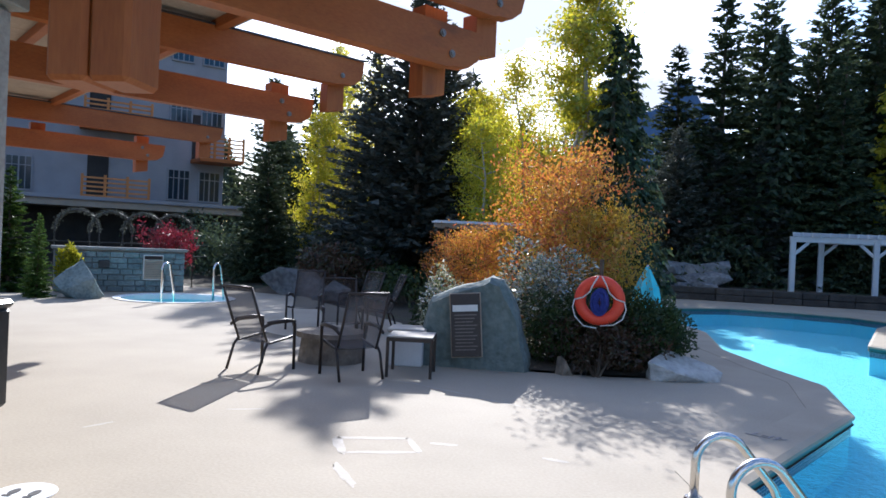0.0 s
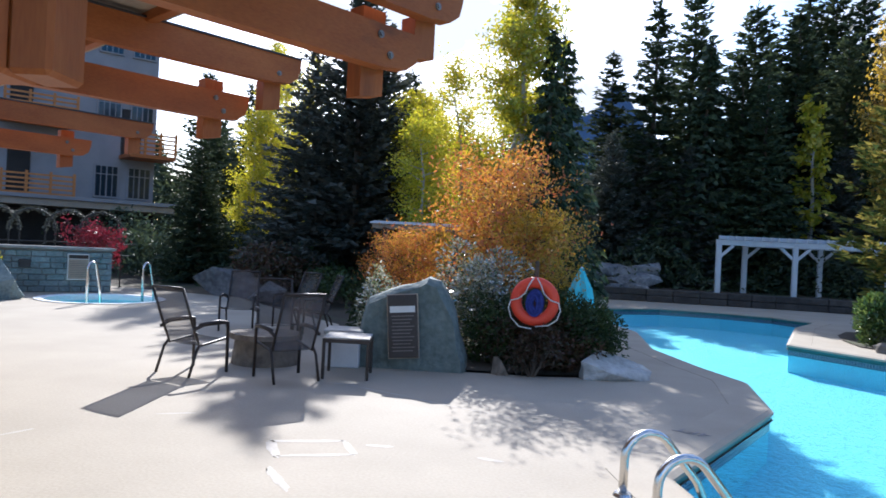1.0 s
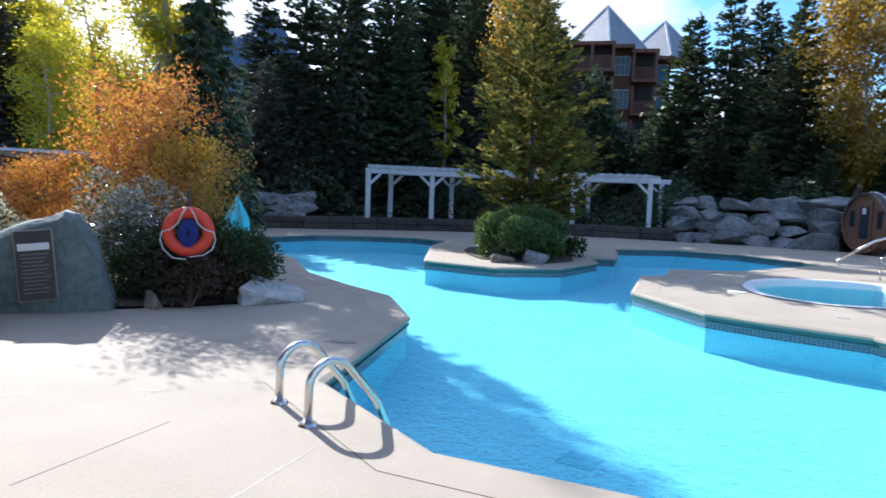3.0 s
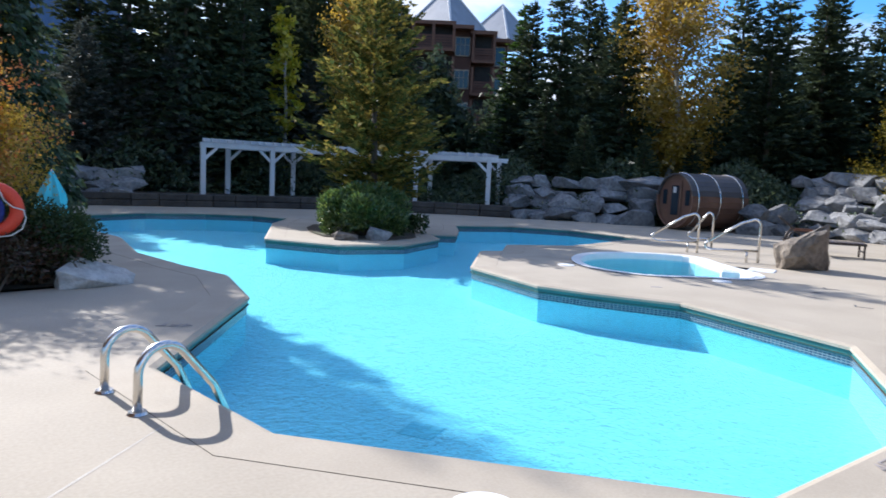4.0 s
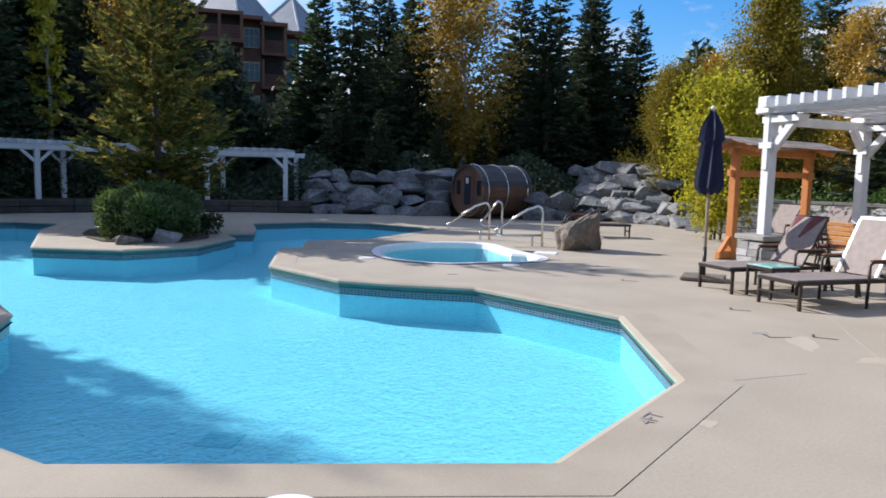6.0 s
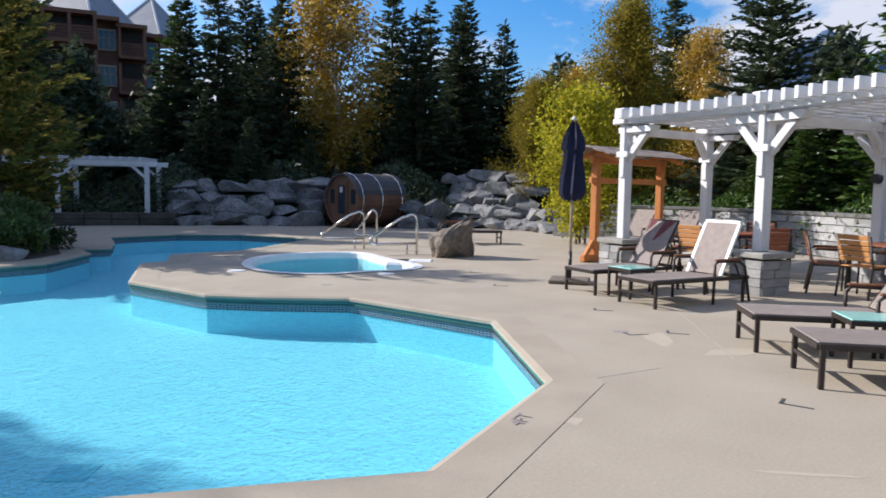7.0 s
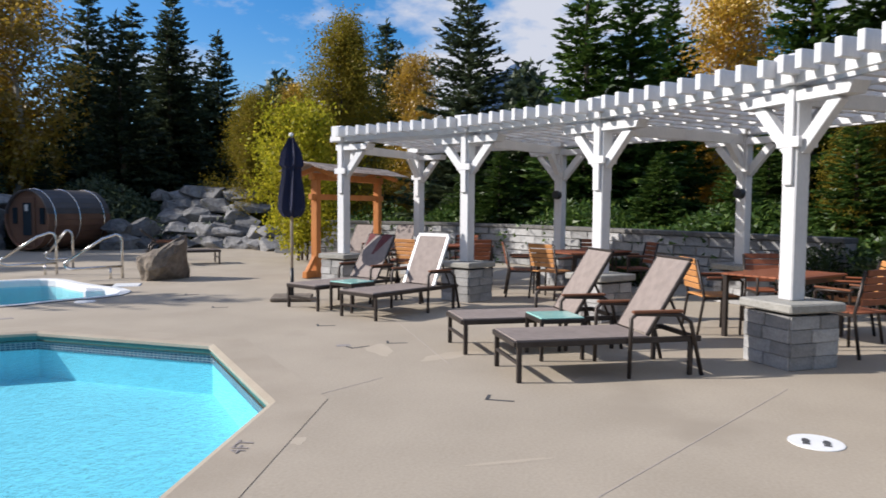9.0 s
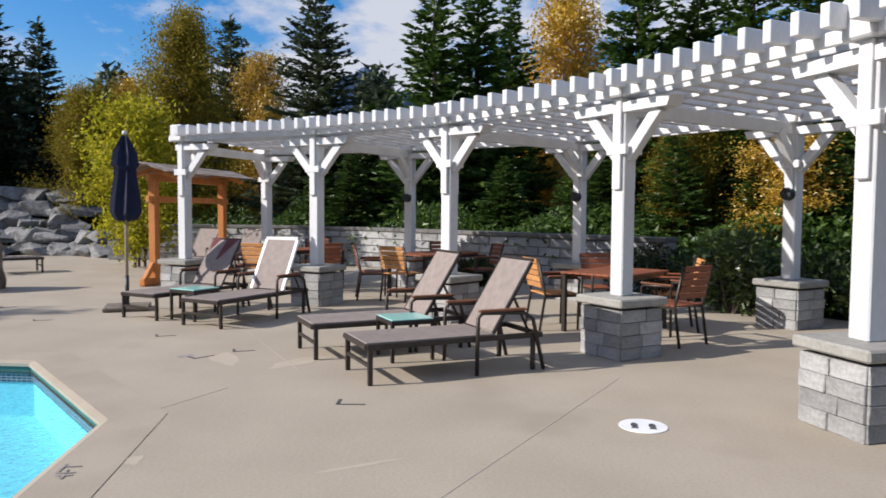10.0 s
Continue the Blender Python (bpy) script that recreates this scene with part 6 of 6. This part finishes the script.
ar = thing("arched_trellis", "row of wire arches wound with leafy garland", "trellis", 0, 0, 0)
for k in range(4):
    c = A.lerp(B, 0.20 + 0.27 * k) - nr * 1.4
    u = Vector((d.x, d.y, 0))
    pts = [Vector((*c, 0.0)) - u * 0.5] + arc((c.x, c.y, 1.45), 0.5, 180, 0, 12, u, (0, 0, 1)) + [Vector((*c, 0.0)) + u * 0.5]
    tubep("arch", pts, 0.018, "flash", ar, 6)
    rg = np.random.default_rng(k)
    P = np.array([list(Vector(a).lerp(Vector(b), t)) for a, b in zip(pts, pts[1:]) for t in np.linspace(0, 1, 6)])
    P = np.repeat(P, 9, axis=0) + rg.normal(0, 0.028, (len(P) * 9, 3))
    dd = unit(rg.normal(0, 1, P.shape)) * 0.05
    link_mesh("garland", quads("garland", P, dd, unit(np.cross(dd, rg.normal(0, 1, P.shape))) * 0.025, "spruce"), ar)["kind"] = "stuff"
for z in (1.15, 0.85):
    a, b = A - nr * 1.4 - d * 0.8, B - nr * 1.4 + d * 0.9
    tubep("wire", [(*a, z), (*b, z)], 0.014, "flash", ar, 5)
CRIM = broadleaf_mesh("crimson", 2.0, 1.1, "crimson", 51, 3200, 0.07, 0.45, "bark", 3)
q = B - nr * 0.9
plant("japanese_maple", "small crimson maple behind the stone wall", "tree", CRIM, q.x - 0.2, q.y, 1.62, 2.0, 0.75, 20)

# ---- hotel building, left ----
hb = thing("hotel_building", "pale stucco hotel wing with arched windows and wooden balconies", "building", -18.8, 28.4, 0, 50)
# local x runs along the facade to the left of the corner as -x, y points away
boxp("wall", (-9, 3, 6.2), (18, 6, 12.4), "stucco", hb, bevel=0.02)
boxp("eave_roof", (-8.4, -1.2, 2.46), (17, 3.0, 0.26), "eave", hb)
boxp("eave_roof", (-8.4, -1.2, 2.66), (17.2, 3.2, 0.14), "stucco", hb)
# near-black box put in for the shade under the eave
boxp("arcade_shadow", (-8.6, -0.3, 1.15), (17.0, 0.5, 2.3), "shadedoor", hb)
for xx in (-0.64, -1.98, -8.1, -12.5):
    for zz in (3.62, 6.7, 9.8):
        wv = boxp("window", (xx, -0.02, zz), (0.98, 0.12, 1.42), "stucco", hb)
        for s in (-1, 1):
            boxp("pane", (xx + s * 0.23, -0.075, zz), (0.40, 0.03, 1.28), M["glass"], wv, bevel=0)
            boxp("glazing_bar", (xx + s * 0.23, -0.097, zz + 0.30), (0.40, 0.02, 0.035), "stucco", wv, bevel=0)
            boxp("glazing_bar", (xx + s * 0.23, -0.100, zz), (0.03, 0.02, 1.28), "stucco", wv, bevel=0)
for xx, zz, ww in ((-4.75, 2.6, 2.5), (-0.55, 4.72, 1.9), (-4.75, 5.7, 2.5), (-10.5, 5.7, 2.6)):
    bl = boxp("balcony", (xx, -0.8, zz), (ww, 1.6, 0.16), "cedar", hb)
    for k in range(5):
        boxp("rail_board", (xx, -1.58, zz + 0.22 + 0.18 * k), (ww, 0.05, 0.07), "orange", bl, bevel=0)
    for k in range(4):
        boxp("rail_post", (xx - ww / 2 + ww * k / 3, -1.53, zz + 0.55), (0.09, 0.09, 1.05), "orange", bl, bevel=0)
    dv = boxp("balcony_door", (xx - 0.5, -0.02, zz + 1.1), (0.8, 0.1, 2.0), "shadedoor", hb)
boxp("roof", (-9, 3, 12.6), (19, 7.4, 0.4), "metalroof", hb)

# ---- brown building behind the trees ----
bb = thing("lodge_building", "brown four-storey timber lodge with balconies and grey pyramid roofs", "building", 28.75, 52.68, 0, -30)
for x0, x1, y0, y1, h0 in ((-10.0, -2.3, 0.6, 9.0, 13.9), (-2.3, 1.0, 0.2, 8.0, 13.9), (1.0, 2.5, 0.0, 8.0, 13.6), (2.5, 4.45, 0.5, 8.0, 13.3), (4.45, 5.7, 3.0, 11.0, 13.2)):
    boxp("wall", ((x0 + x1) / 2, (y0 + y1) / 2, h0 / 2), (x1 - x0 - 0.01, y1 - y0, h0), "brownwall", bb, bevel=0.02)
    boxp("eave", ((x0 + x1) / 2, y0 - 0.45, h0 + 0.06), (x1 - x0 + 0.25, 1.5, 0.30), "browntrim", bb)
boxp("stone_base", (-1.0, -0.25, 1.6), (11.2, 0.5, 3.2), "brownrock", bb)
for x0, y0, z0, hz, half in ((-5.6, 4.6, 13.9, 3.8, 4.2), (0.25, 3.4, 13.9, 3.9, 3.8), (5.2, 5.5, 13.2, 3.7, 3.9)):
    bm = bmesh.new()
    bmesh.ops.create_cone(bm, cap_ends=True, segments=4, radius1=half, radius2=0.02, depth=hz, matrix=pose(x0, y0, z0 + 0.2 + hz / 2, 0, 0, 6))
    rf = part("roof", bm, "metalroof", bb)
    bm = bmesh.new()
    for q in range(4):
        t = radians(6 + 90 * q)
        beam(bm, (x0 + half * math.cos(t), y0 + half * math.sin(t), z0 + 0.22), (x0, y0, z0 + 0.22 + hz), 0.16, 0.10, 0)
    part("ridge_cap", bm, "winframe", rf)
for fl in range(4):
    top = 12.75 - 2.68 * fl
    bl = boxp("balcony", (-0.65, -1.2, top - 1.15), (3.5, 2.0, 0.22), "browntrim", bb)
    for q in range(5):
        boxp("rail_board", (-0.65, -2.12, top - 0.95 + 0.22 * q), (3.4, 0.06, 0.17), "brownwall", bl, bevel=0)
    # flat dark panel: the shade of the balcony opening, put into colour
    boxp("recess_shade", (-0.65, 0.12, top + 0.35), (3.0, 0.2, 2.1), "shadedoor", bl, bevel=0)
    for xx in (-2.3, -0.65, 1.0):
        boxp("balcony_post", (xx, -2.05, top - 0.15), (0.22, 0.22, 2.3), "browntrim", bl, bevel=0.01)
    win = boxp("window", (1.75, -0.03, top - 0.5), (1.25, 0.16, 1.6), "eave", bb, bevel=0.01)
    for sx in (-1, 0, 1):
        for sz, hh in ((0.42, 0.52), (-0.30, 0.80)):
            boxp("pane", (1.75 + 0.39 * sx, -0.12, top - 0.5 + sz), (0.33, 0.04, hh), M["glass"], win, bevel=0)
    bl = boxp("balcony", (3.5, 0.0, top - 1.75), (1.9, 1.3, 0.20), "browntrim", bb)
    for q in range(5):
        boxp("rail_board", (3.5, -0.62, top - 1.55 + 0.20 * q), (1.85, 0.06, 0.15), "brownwall", bl, bevel=0)
    # side balcony's shade, likewise painted as a dark panel on the wall
    boxp("recess_shade", (3.5, 0.46, top - 0.2), (1.3, 0.2, 1.7), "shadedoor", bl, bevel=0)
    for xx in (2.62, 4.38):
        boxp("balcony_post", (xx, -0.58, top - 0.65), (0.2, 0.2, 2.2), "browntrim", bl, bevel=0.01)
    win = boxp("window", (5.05, 2.96, top - 0.7), (0.9, 0.16, 1.7), "eave", bb, bevel=0.01)
    boxp("pane", (5.05, 2.87, top - 0.7), (0.76, 0.04, 1.5), M["glass"], win, bevel=0)
    win = boxp("window", (-5.0, 0.56, top - 0.5), (1.6, 0.16, 1.6), "eave", bb, bevel=0.01)
    for sx in (-1, 1):
        boxp("pane", (-5.0 + 0.38 * sx, 0.47, top - 0.5), (0.68, 0.04, 1.4), M["glass"], win, bevel=0)

# ---- parked car beyond the wall ----
car = thing("parked_car", "white car parked beyond the garden wall", "car", 31.0, -1.6, 0, 95)
bm = bmesh.new()
prism(bm, [(-2.1, 0.35), (2.1, 0.35), (2.15, 0.75), (1.2, 0.92), (0.6, 1.42), (-1.1, 1.45), (-1.8, 0.98), (-2.15, 0.9)], -0.85, 0.85)
bmesh.ops.transform(bm, matrix=pose(0, 0, 0, 90, 0, 0), verts=bm.verts)
bmesh.ops.bevel(bm, geom=bm.edges[:], offset=0.06, segments=2, affect="EDGES", profile=0.5)
part("body", bm, "carpaint", car)
for s in (-1, 1):
    boxp("side_window", (-0.25, 0.84 * s, 1.17), (1.7, 0.06, 0.36), M["glass"], car)
    for xx in (-1.3, 1.3):
        bm = bmesh.new()
        bmesh.ops.create_cone(bm, cap_ends=True, segments=20, radius1=0.33, radius2=0.33, depth=0.22, matrix=pose(xx, 0.78 * s, 0.24, 90, 0, 0))
        part("wheel", bm, "tyre", car)

# ---- trees ----
FIR = [conifer_mesh("fir", 10.0, r, "fir", 60 + i, dp, 1.0, 0.40, 0.03, pw) for i, (r, dp, pw) in enumerate(((2.5, 0.30, 0.85), (2.1, 0.42, 0.9), (2.9, 0.25, 0.8)))]
GRN = [conifer_mesh("green_fir", 10.0, r, "green", 70 + i, 0.3, 1.0, 0.40, 0.02, 0.8) for i, r in enumerate((2.4, 1.9))]
SPR = [conifer_mesh("spruce", 8.0, 2.3, "spruce", 80 + i, 0.18, 1.1, 0.36, 0.01, 0.75) for i in range(2)]
WEEP = [conifer_mesh("weeping", 10.0, 1.35, "fir", 90 + i, 0.75, 0.85, 0.46, 0.03, 0.95, 0.9) for i in range(2)]
ASP = [broadleaf_mesh("aspen", 10.0, 1.35, "aspen", 95 + i, 13000, 0.10, 0.10, "palebark", 2, loose=0.19) for i in range(2)]
TALL = broadleaf_mesh("tall_aspen", 11.0, 1.10, "aspen", 93, 17000, 0.10, 0.16, "palebark", 2, loose=0.19)
LIME = broadleaf_mesh("lime", 4.0, 1.3, "lime", 97, 11000, 0.085, 0.10, "bark", 3, loose=0.13)
OLI = broadleaf_mesh("olive", 9.0, 2.6, "olive", 98, 42000, 0.09, 0.08, "bark", 2, narrow=True, loose=0.12)
GOLD = broadleaf_mesh("gold", 10.0, 2.0, "gold", 99, 17000, 0.12, 0.15, "palebark", 1, loose=0.15)
YEL = broadleaf_mesh("yellow", 9.0, 0.75, "aspen", 100, 3000, 0.18, 0.1, "palebark", 1)
rt = random.Random(12)


def fir(x, y, h, wide=1.0, kind="fir"):
    ms, h0, lab = {"fir": (FIR, 10.0, "tall dark green fir at the edge of the woods"), "green": (GRN, 10.0, "bright green conifer with a full crown"),
                   "spruce": (SPR, 8.0, "broad blue-green spruce with dense branches"), "weep": (WEEP, 10.0, "slender weeping conifer with hanging branches")}[kind]
    z = 0.38 if (-2 < x < 17 and 25.5 < y < 29) else -0.1
    plant({"fir": "fir_tree", "green": "fir_tree", "spruce": "spruce_tree", "weep": "weeping_conifer"}[kind], lab, "tree", rt.choice(ms), x, y, h, h0, wide * rt.uniform(0.9, 1.12), rt.uniform(0, 360), "conifers", z)


def leafy(ms, h0, x, y, h, name, label, wide=1.0):
    plant(name, label, "tree", ms, x, y, h, h0, wide, rt.uniform(0, 360), "", 0.38 if (-2 < x < 17 and 25.5 < y < 29) else -0.1)


fir(-13.9, 12.7, 2.9, 1.3, "green")
fir(-12.2, 11.84, 1.85, 1.0, "green")
for x, y, h in ((13.2, 27.4, 4.2), (15.0, 26.5, 2.6), (16.6, 25.7, 2.8), (18.4, 24.2, 5.5), (18.9, 21.9, 4.2), (20.9, 20.6, 3.6), (22.6, 18.6, 2.4)):
    fir(x, y, h, 1.3)
for x, y, h in ((-12.5, 21.6, 4.9), (-21.0, 37.0, 11.0), (-18.0, 36.0, 10.0), (-16.0, 33.5, 9.0), (-8.9, 36.9, 11.0), (10.6, 38.5, 16.2), (12.2, 39.6, 17.0), (13.2, 37.0, 15.0), (18.6, 39.7, 13.0), (16.4, 38.4, 15.5), (1.4, 33.0, 10.9), (2.7, 29.9, 12.0), (4.4, 32.7, 13.6), (7.1, 33.2, 13.3), (6.4, 30.2, 10.2), (8.6, 31.8, 12.4),
                (6.8, 29.2, 10.0), (10.7, 32.0, 11.7), (20.9, 29.1, 10.4), (20.3, 25.9, 11.2), (27.0, 31.8, 12.6), (26.8, 31.0, 11.4), (22.6, 23.9, 10.2), (31.5, 25.2, 12.4), (24.6, 27.2, 10.5), (26.6, 19.3, 9.6),
                (29.4, 18.9, 10.2), (33.0, 18.6, 10.3), (30.4, 19.6, 11.7), (33.5, 23.7, 12.2), (31.8, 9.2, 10.1), (24.8, 3.9, 9.4), (14.0, 29.8, 9.5), (23.9, 21.0, 4.0)):
    fir(x, y, h)
for x, y, h in ((21.9, 30.8, 10.5), (22.2, 0.0, 9.3), (23.2, -1.2, 9.6), (21.5, -6.0, 9.6), (22.9, -8.3, 10.5), (20.5, -8.9, 9.4), (18.0, -9.5, 9.0), (18.4, -11.0, 9.0), (26.1, -2.5, 9.4), (24.0, 2.2, 5.2)):
    fir(x, y, h, 1.1, "green")
for x, y, h in ((2.5, 29.4, 6.6), (1.1, 28.4, 6.0), (4.2, 29.6, 6.2), (-0.6, 27.2, 5.5), (9.9, 29.8, 6.2)):
    fir(x, y, h, 1.0, "spruce")
for x, y, h in ((-8.4, 21.0, 7.9), (-6.6, 20.0, 9.2), (-7.0, 22.5, 9.2)):
    fir(x, y, h, 0.98, "spruce")
for x, y, h in ((-0.90, 16.95, 6.9), (-0.43, 18.3, 7.1), (4.7, 30.0, 10.5), (-2.3, 26.0, 8.0)):
    fir(x, y, h, 1.25, "weep")
for x, y, h in ((20.0, 2.4, 3.4), (20.6, 0.5, 2.8), (18.6, -1.8, 3.0), (15.0, -5.2, 3.4), (15.6, -6.4, 3.7), (12.9, -7.2, 3.3), (12.6, -8.2, 3.8), (17.0, -4.0, 3.2), (21.5, 3.5, 3.2), (10.8, -8.2, 3.4), (8.4, -8.4, 3.6), (13.6, -6.2, 2.6), (16.0, -3.2, 2.8)):
    fir(x, y, h, 1.5, "green")
for x, y, h, wd in ((-12.1, 24.1, 6.8, 0.9), (-5.6, 28.5, 8.5, 1.0), (-3.9, 18.6, 5.6, 1.0), (-3.1, 20.6, 7.6, 1.0), (-4.3, 20.2, 6.8, 1.0), (-7.2, 30.0, 8.0, 1.0), (-4.9, 24.0, 7.0, 1.0), (-9.8, 23.5, 9.0, 0.6), (-11.6, 26.0, 10.0, 0.6)):
    leafy(ASP[int(h) % 2], 10.0, x, y, h, "aspen_tree", "tall aspen with thin yellow-green autumn leaves", wd)
leafy(TALL, 11.0, -1.85, 17.8, 10.2, "aspen_tree", "tall full aspen with yellow-green leaves and pale stems", 1.0)
leafy(YEL, 9.0, 9.0, 29.5, 9.5, "poplar_tree", "narrow poplar turning bright yellow", 0.9)
leafy(GOLD, 10.0, 12.1, 29.4, 11.6, "larch_tree", "thin golden larch among firs", 0.6)
leafy(GOLD, 10.0, 24.3, 22.3, 11.6, "birch_tree", "golden birch with a pale trunk", 1.05)
leafy(GOLD, 10.0, 31.2, 13.6, 7.4, "birch_tree", "golden birch among firs", 1.0)
leafy(GOLD, 10.0, 29.2, 7.4, 8.0, "birch_tree", "golden birch among firs", 0.8)
leafy(GOLD, 10.0, 27.9, -4.5, 10.2, "birch_tree", "golden birch behind the terrace", 1.0)
leafy(GOLD, 10.0, 13.4, -6.6, 3.2, "maple_tree", "orange-gold maple behind the terrace", 1.5)
leafy(OLI, 9.0, 25.0, 9.1, 9.2, "poplar_tree", "broad yellow-green tree turning gold", 0.75)
leafy(OLI, 9.0, 24.0, 12.0, 6.2, "poplar_tree", "broad yellow-green tree turning gold", 0.8)
leafy(OLI, 9.0, 16.0, -5.6, 4.4, "poplar_tree", "olive-gold young tree behind the hedge", 0.8)
leafy(LIME, 4.0, 17.9, 7.4, 4.3, "hornbeam_tree", "young lime-yellow tree by the rock bank", 0.85)
bush("shrub", "rusty orange shrub beneath the spruces", -8.0, 17.6, 1.4, 0.9, 1.3, "redshrub", 61, 3500, 0.09, 16)
for i, (x, y, r, h, mt) in enumerate(((-5.6, 16.6, 1.2, 0.9, "shrub"), (-7.6, 18.6, 1.5, 1.4, "shrub"), (-4.5, 19.0, 1.6, 1.5, "shrub"), (11.2, -6.0, 0.9, 0.9, "juniper"), (9.9, -6.5, 0.8, 0.85, "juniper"), (12.2, -5.6, 0.9, 1.0, "juniper"),
                                      (14.2, -0.9, 0.5, 0.5, "shrub"), (10.5, -4.55, 0.55, 1.25, "juniper"), (12.1, -4.1, 0.8, 0.9, "shrub"), (11.2, -4.8, 0.8, 0.9, "shrub"), (10.4, -5.7, 0.8, 0.9, "shrub"), (8.4, -6.9, 0.8, 0.9, "juniper"), (17.5, 20.9, 1.2, 1.1, "shrub"), (-12.6, 13.1, 0.28, 1.1, "lime"))):
    bush("shrub", "low evergreen shrub in the planting" if mt != "lime" else "small yellow-green shrub by the wall", x, y, r, r, h, mt, 200 + i, 2200, 0.075)


def undergrowth(name, label, pts, material, seed, n, hi, size):
    """A belt of leaves and twigs along a line of plan points: what fills the gaps under the trees."""
    rng = np.random.default_rng(seed)
    P = []
    for (x0, y0), (x1, y1) in zip(pts, pts[1:]):
        L = math.hypot(x1 - x0, y1 - y0)
        k = int(n * L)
        t = rng.random(k)
        c = np.stack([x0 + (x1 - x0) * t, y0 + (y1 - y0) * t, np.zeros(k)], 1)
        c[:, :2] += rng.normal(0, 0.9, (k, 2))
        top = hi * (0.62 + 0.38 * np.sin(c[:, 0] * 1.1 + seed) * np.cos(c[:, 1] * 0.9))
        c[:, 2] = rng.random(k) ** 0.8 * top
        P.append(c)
    P = np.concatenate(P)
    d = unit(rng.normal(0, 1, P.shape) + np.array([0, 0, 0.2])) * size * rng.uniform(0.6, 1.3, (len(P), 1))
    o = link_mesh(name, needles(name, P, d, unit(np.cross(d, rng.normal(0, 1, P.shape))) * size * 0.5, material))
    o.location.z = -0.1
    return tagged(o, label, "undergrowth", kind="stuff")


undergrowth("undergrowth", "dark evergreen undergrowth beneath the trees", [(-17, 24), (-9, 23), (-4, 25), (0, 28), (6, 29.5), (12, 27.5), (16, 24.5), (20, 22.5), (23, 18), (25, 12)], "fir", 5, 1800, 2.6, 0.17)
undergrowth("hedge", "loose green hedge behind the garden wall", [(22.6, 8), (22.4, 4), (20.5, 0.5), (17, -3), (14, -5.6), (11.6, -7.6), (7, -9.5)], "green", 6, 2600, 1.8, 0.15)
undergrowth("far_woods", "far dark conifer woods", [(-30, 46), (-12, 45), (5, 45), (16, 42), (24, 38), (33, 28), (40, 15), (38, 0), (32, -10), (24, -16)], "fir", 7, 1900, 9.5, 0.5)

# ---- mountains ----
for nm, cx, cy, wid, hgt, sd in (("mountain", 25, 1500, 520, 400, 3), ("mountain", 1500, 150, 620, 330, 8), ("mountain", 900, 1300, 900, 110, 5)):
    bm = bmesh.new()
    bmesh.ops.create_grid(bm, x_segments=48, y_segments=24, size=0.5, matrix=Matrix.Identity(4))
    for v in bm.verts:
        u, q = v.co.x, v.co.y
        h = max(0.0, 1 - (u * 2) ** 2) * max(0.0, 1 - (q * 2) ** 2)
        h = h * (0.8 + 0.28 * noise.fractal(Vector((u * 5 + sd, q * 5, sd)), 1.0, 2.0, 5))
        v.co = Vector((u * wid, q * wid * 0.6, h * hgt - 12))
    o = part(nm, bm, "mount")
    o.matrix_world = pose(cx, cy, 0, 0, 0, math.degrees(math.atan2(cy, cx)) - 90)
    tagged(o, "distant blue mountain with snow on top", "mountain", kind="structure")
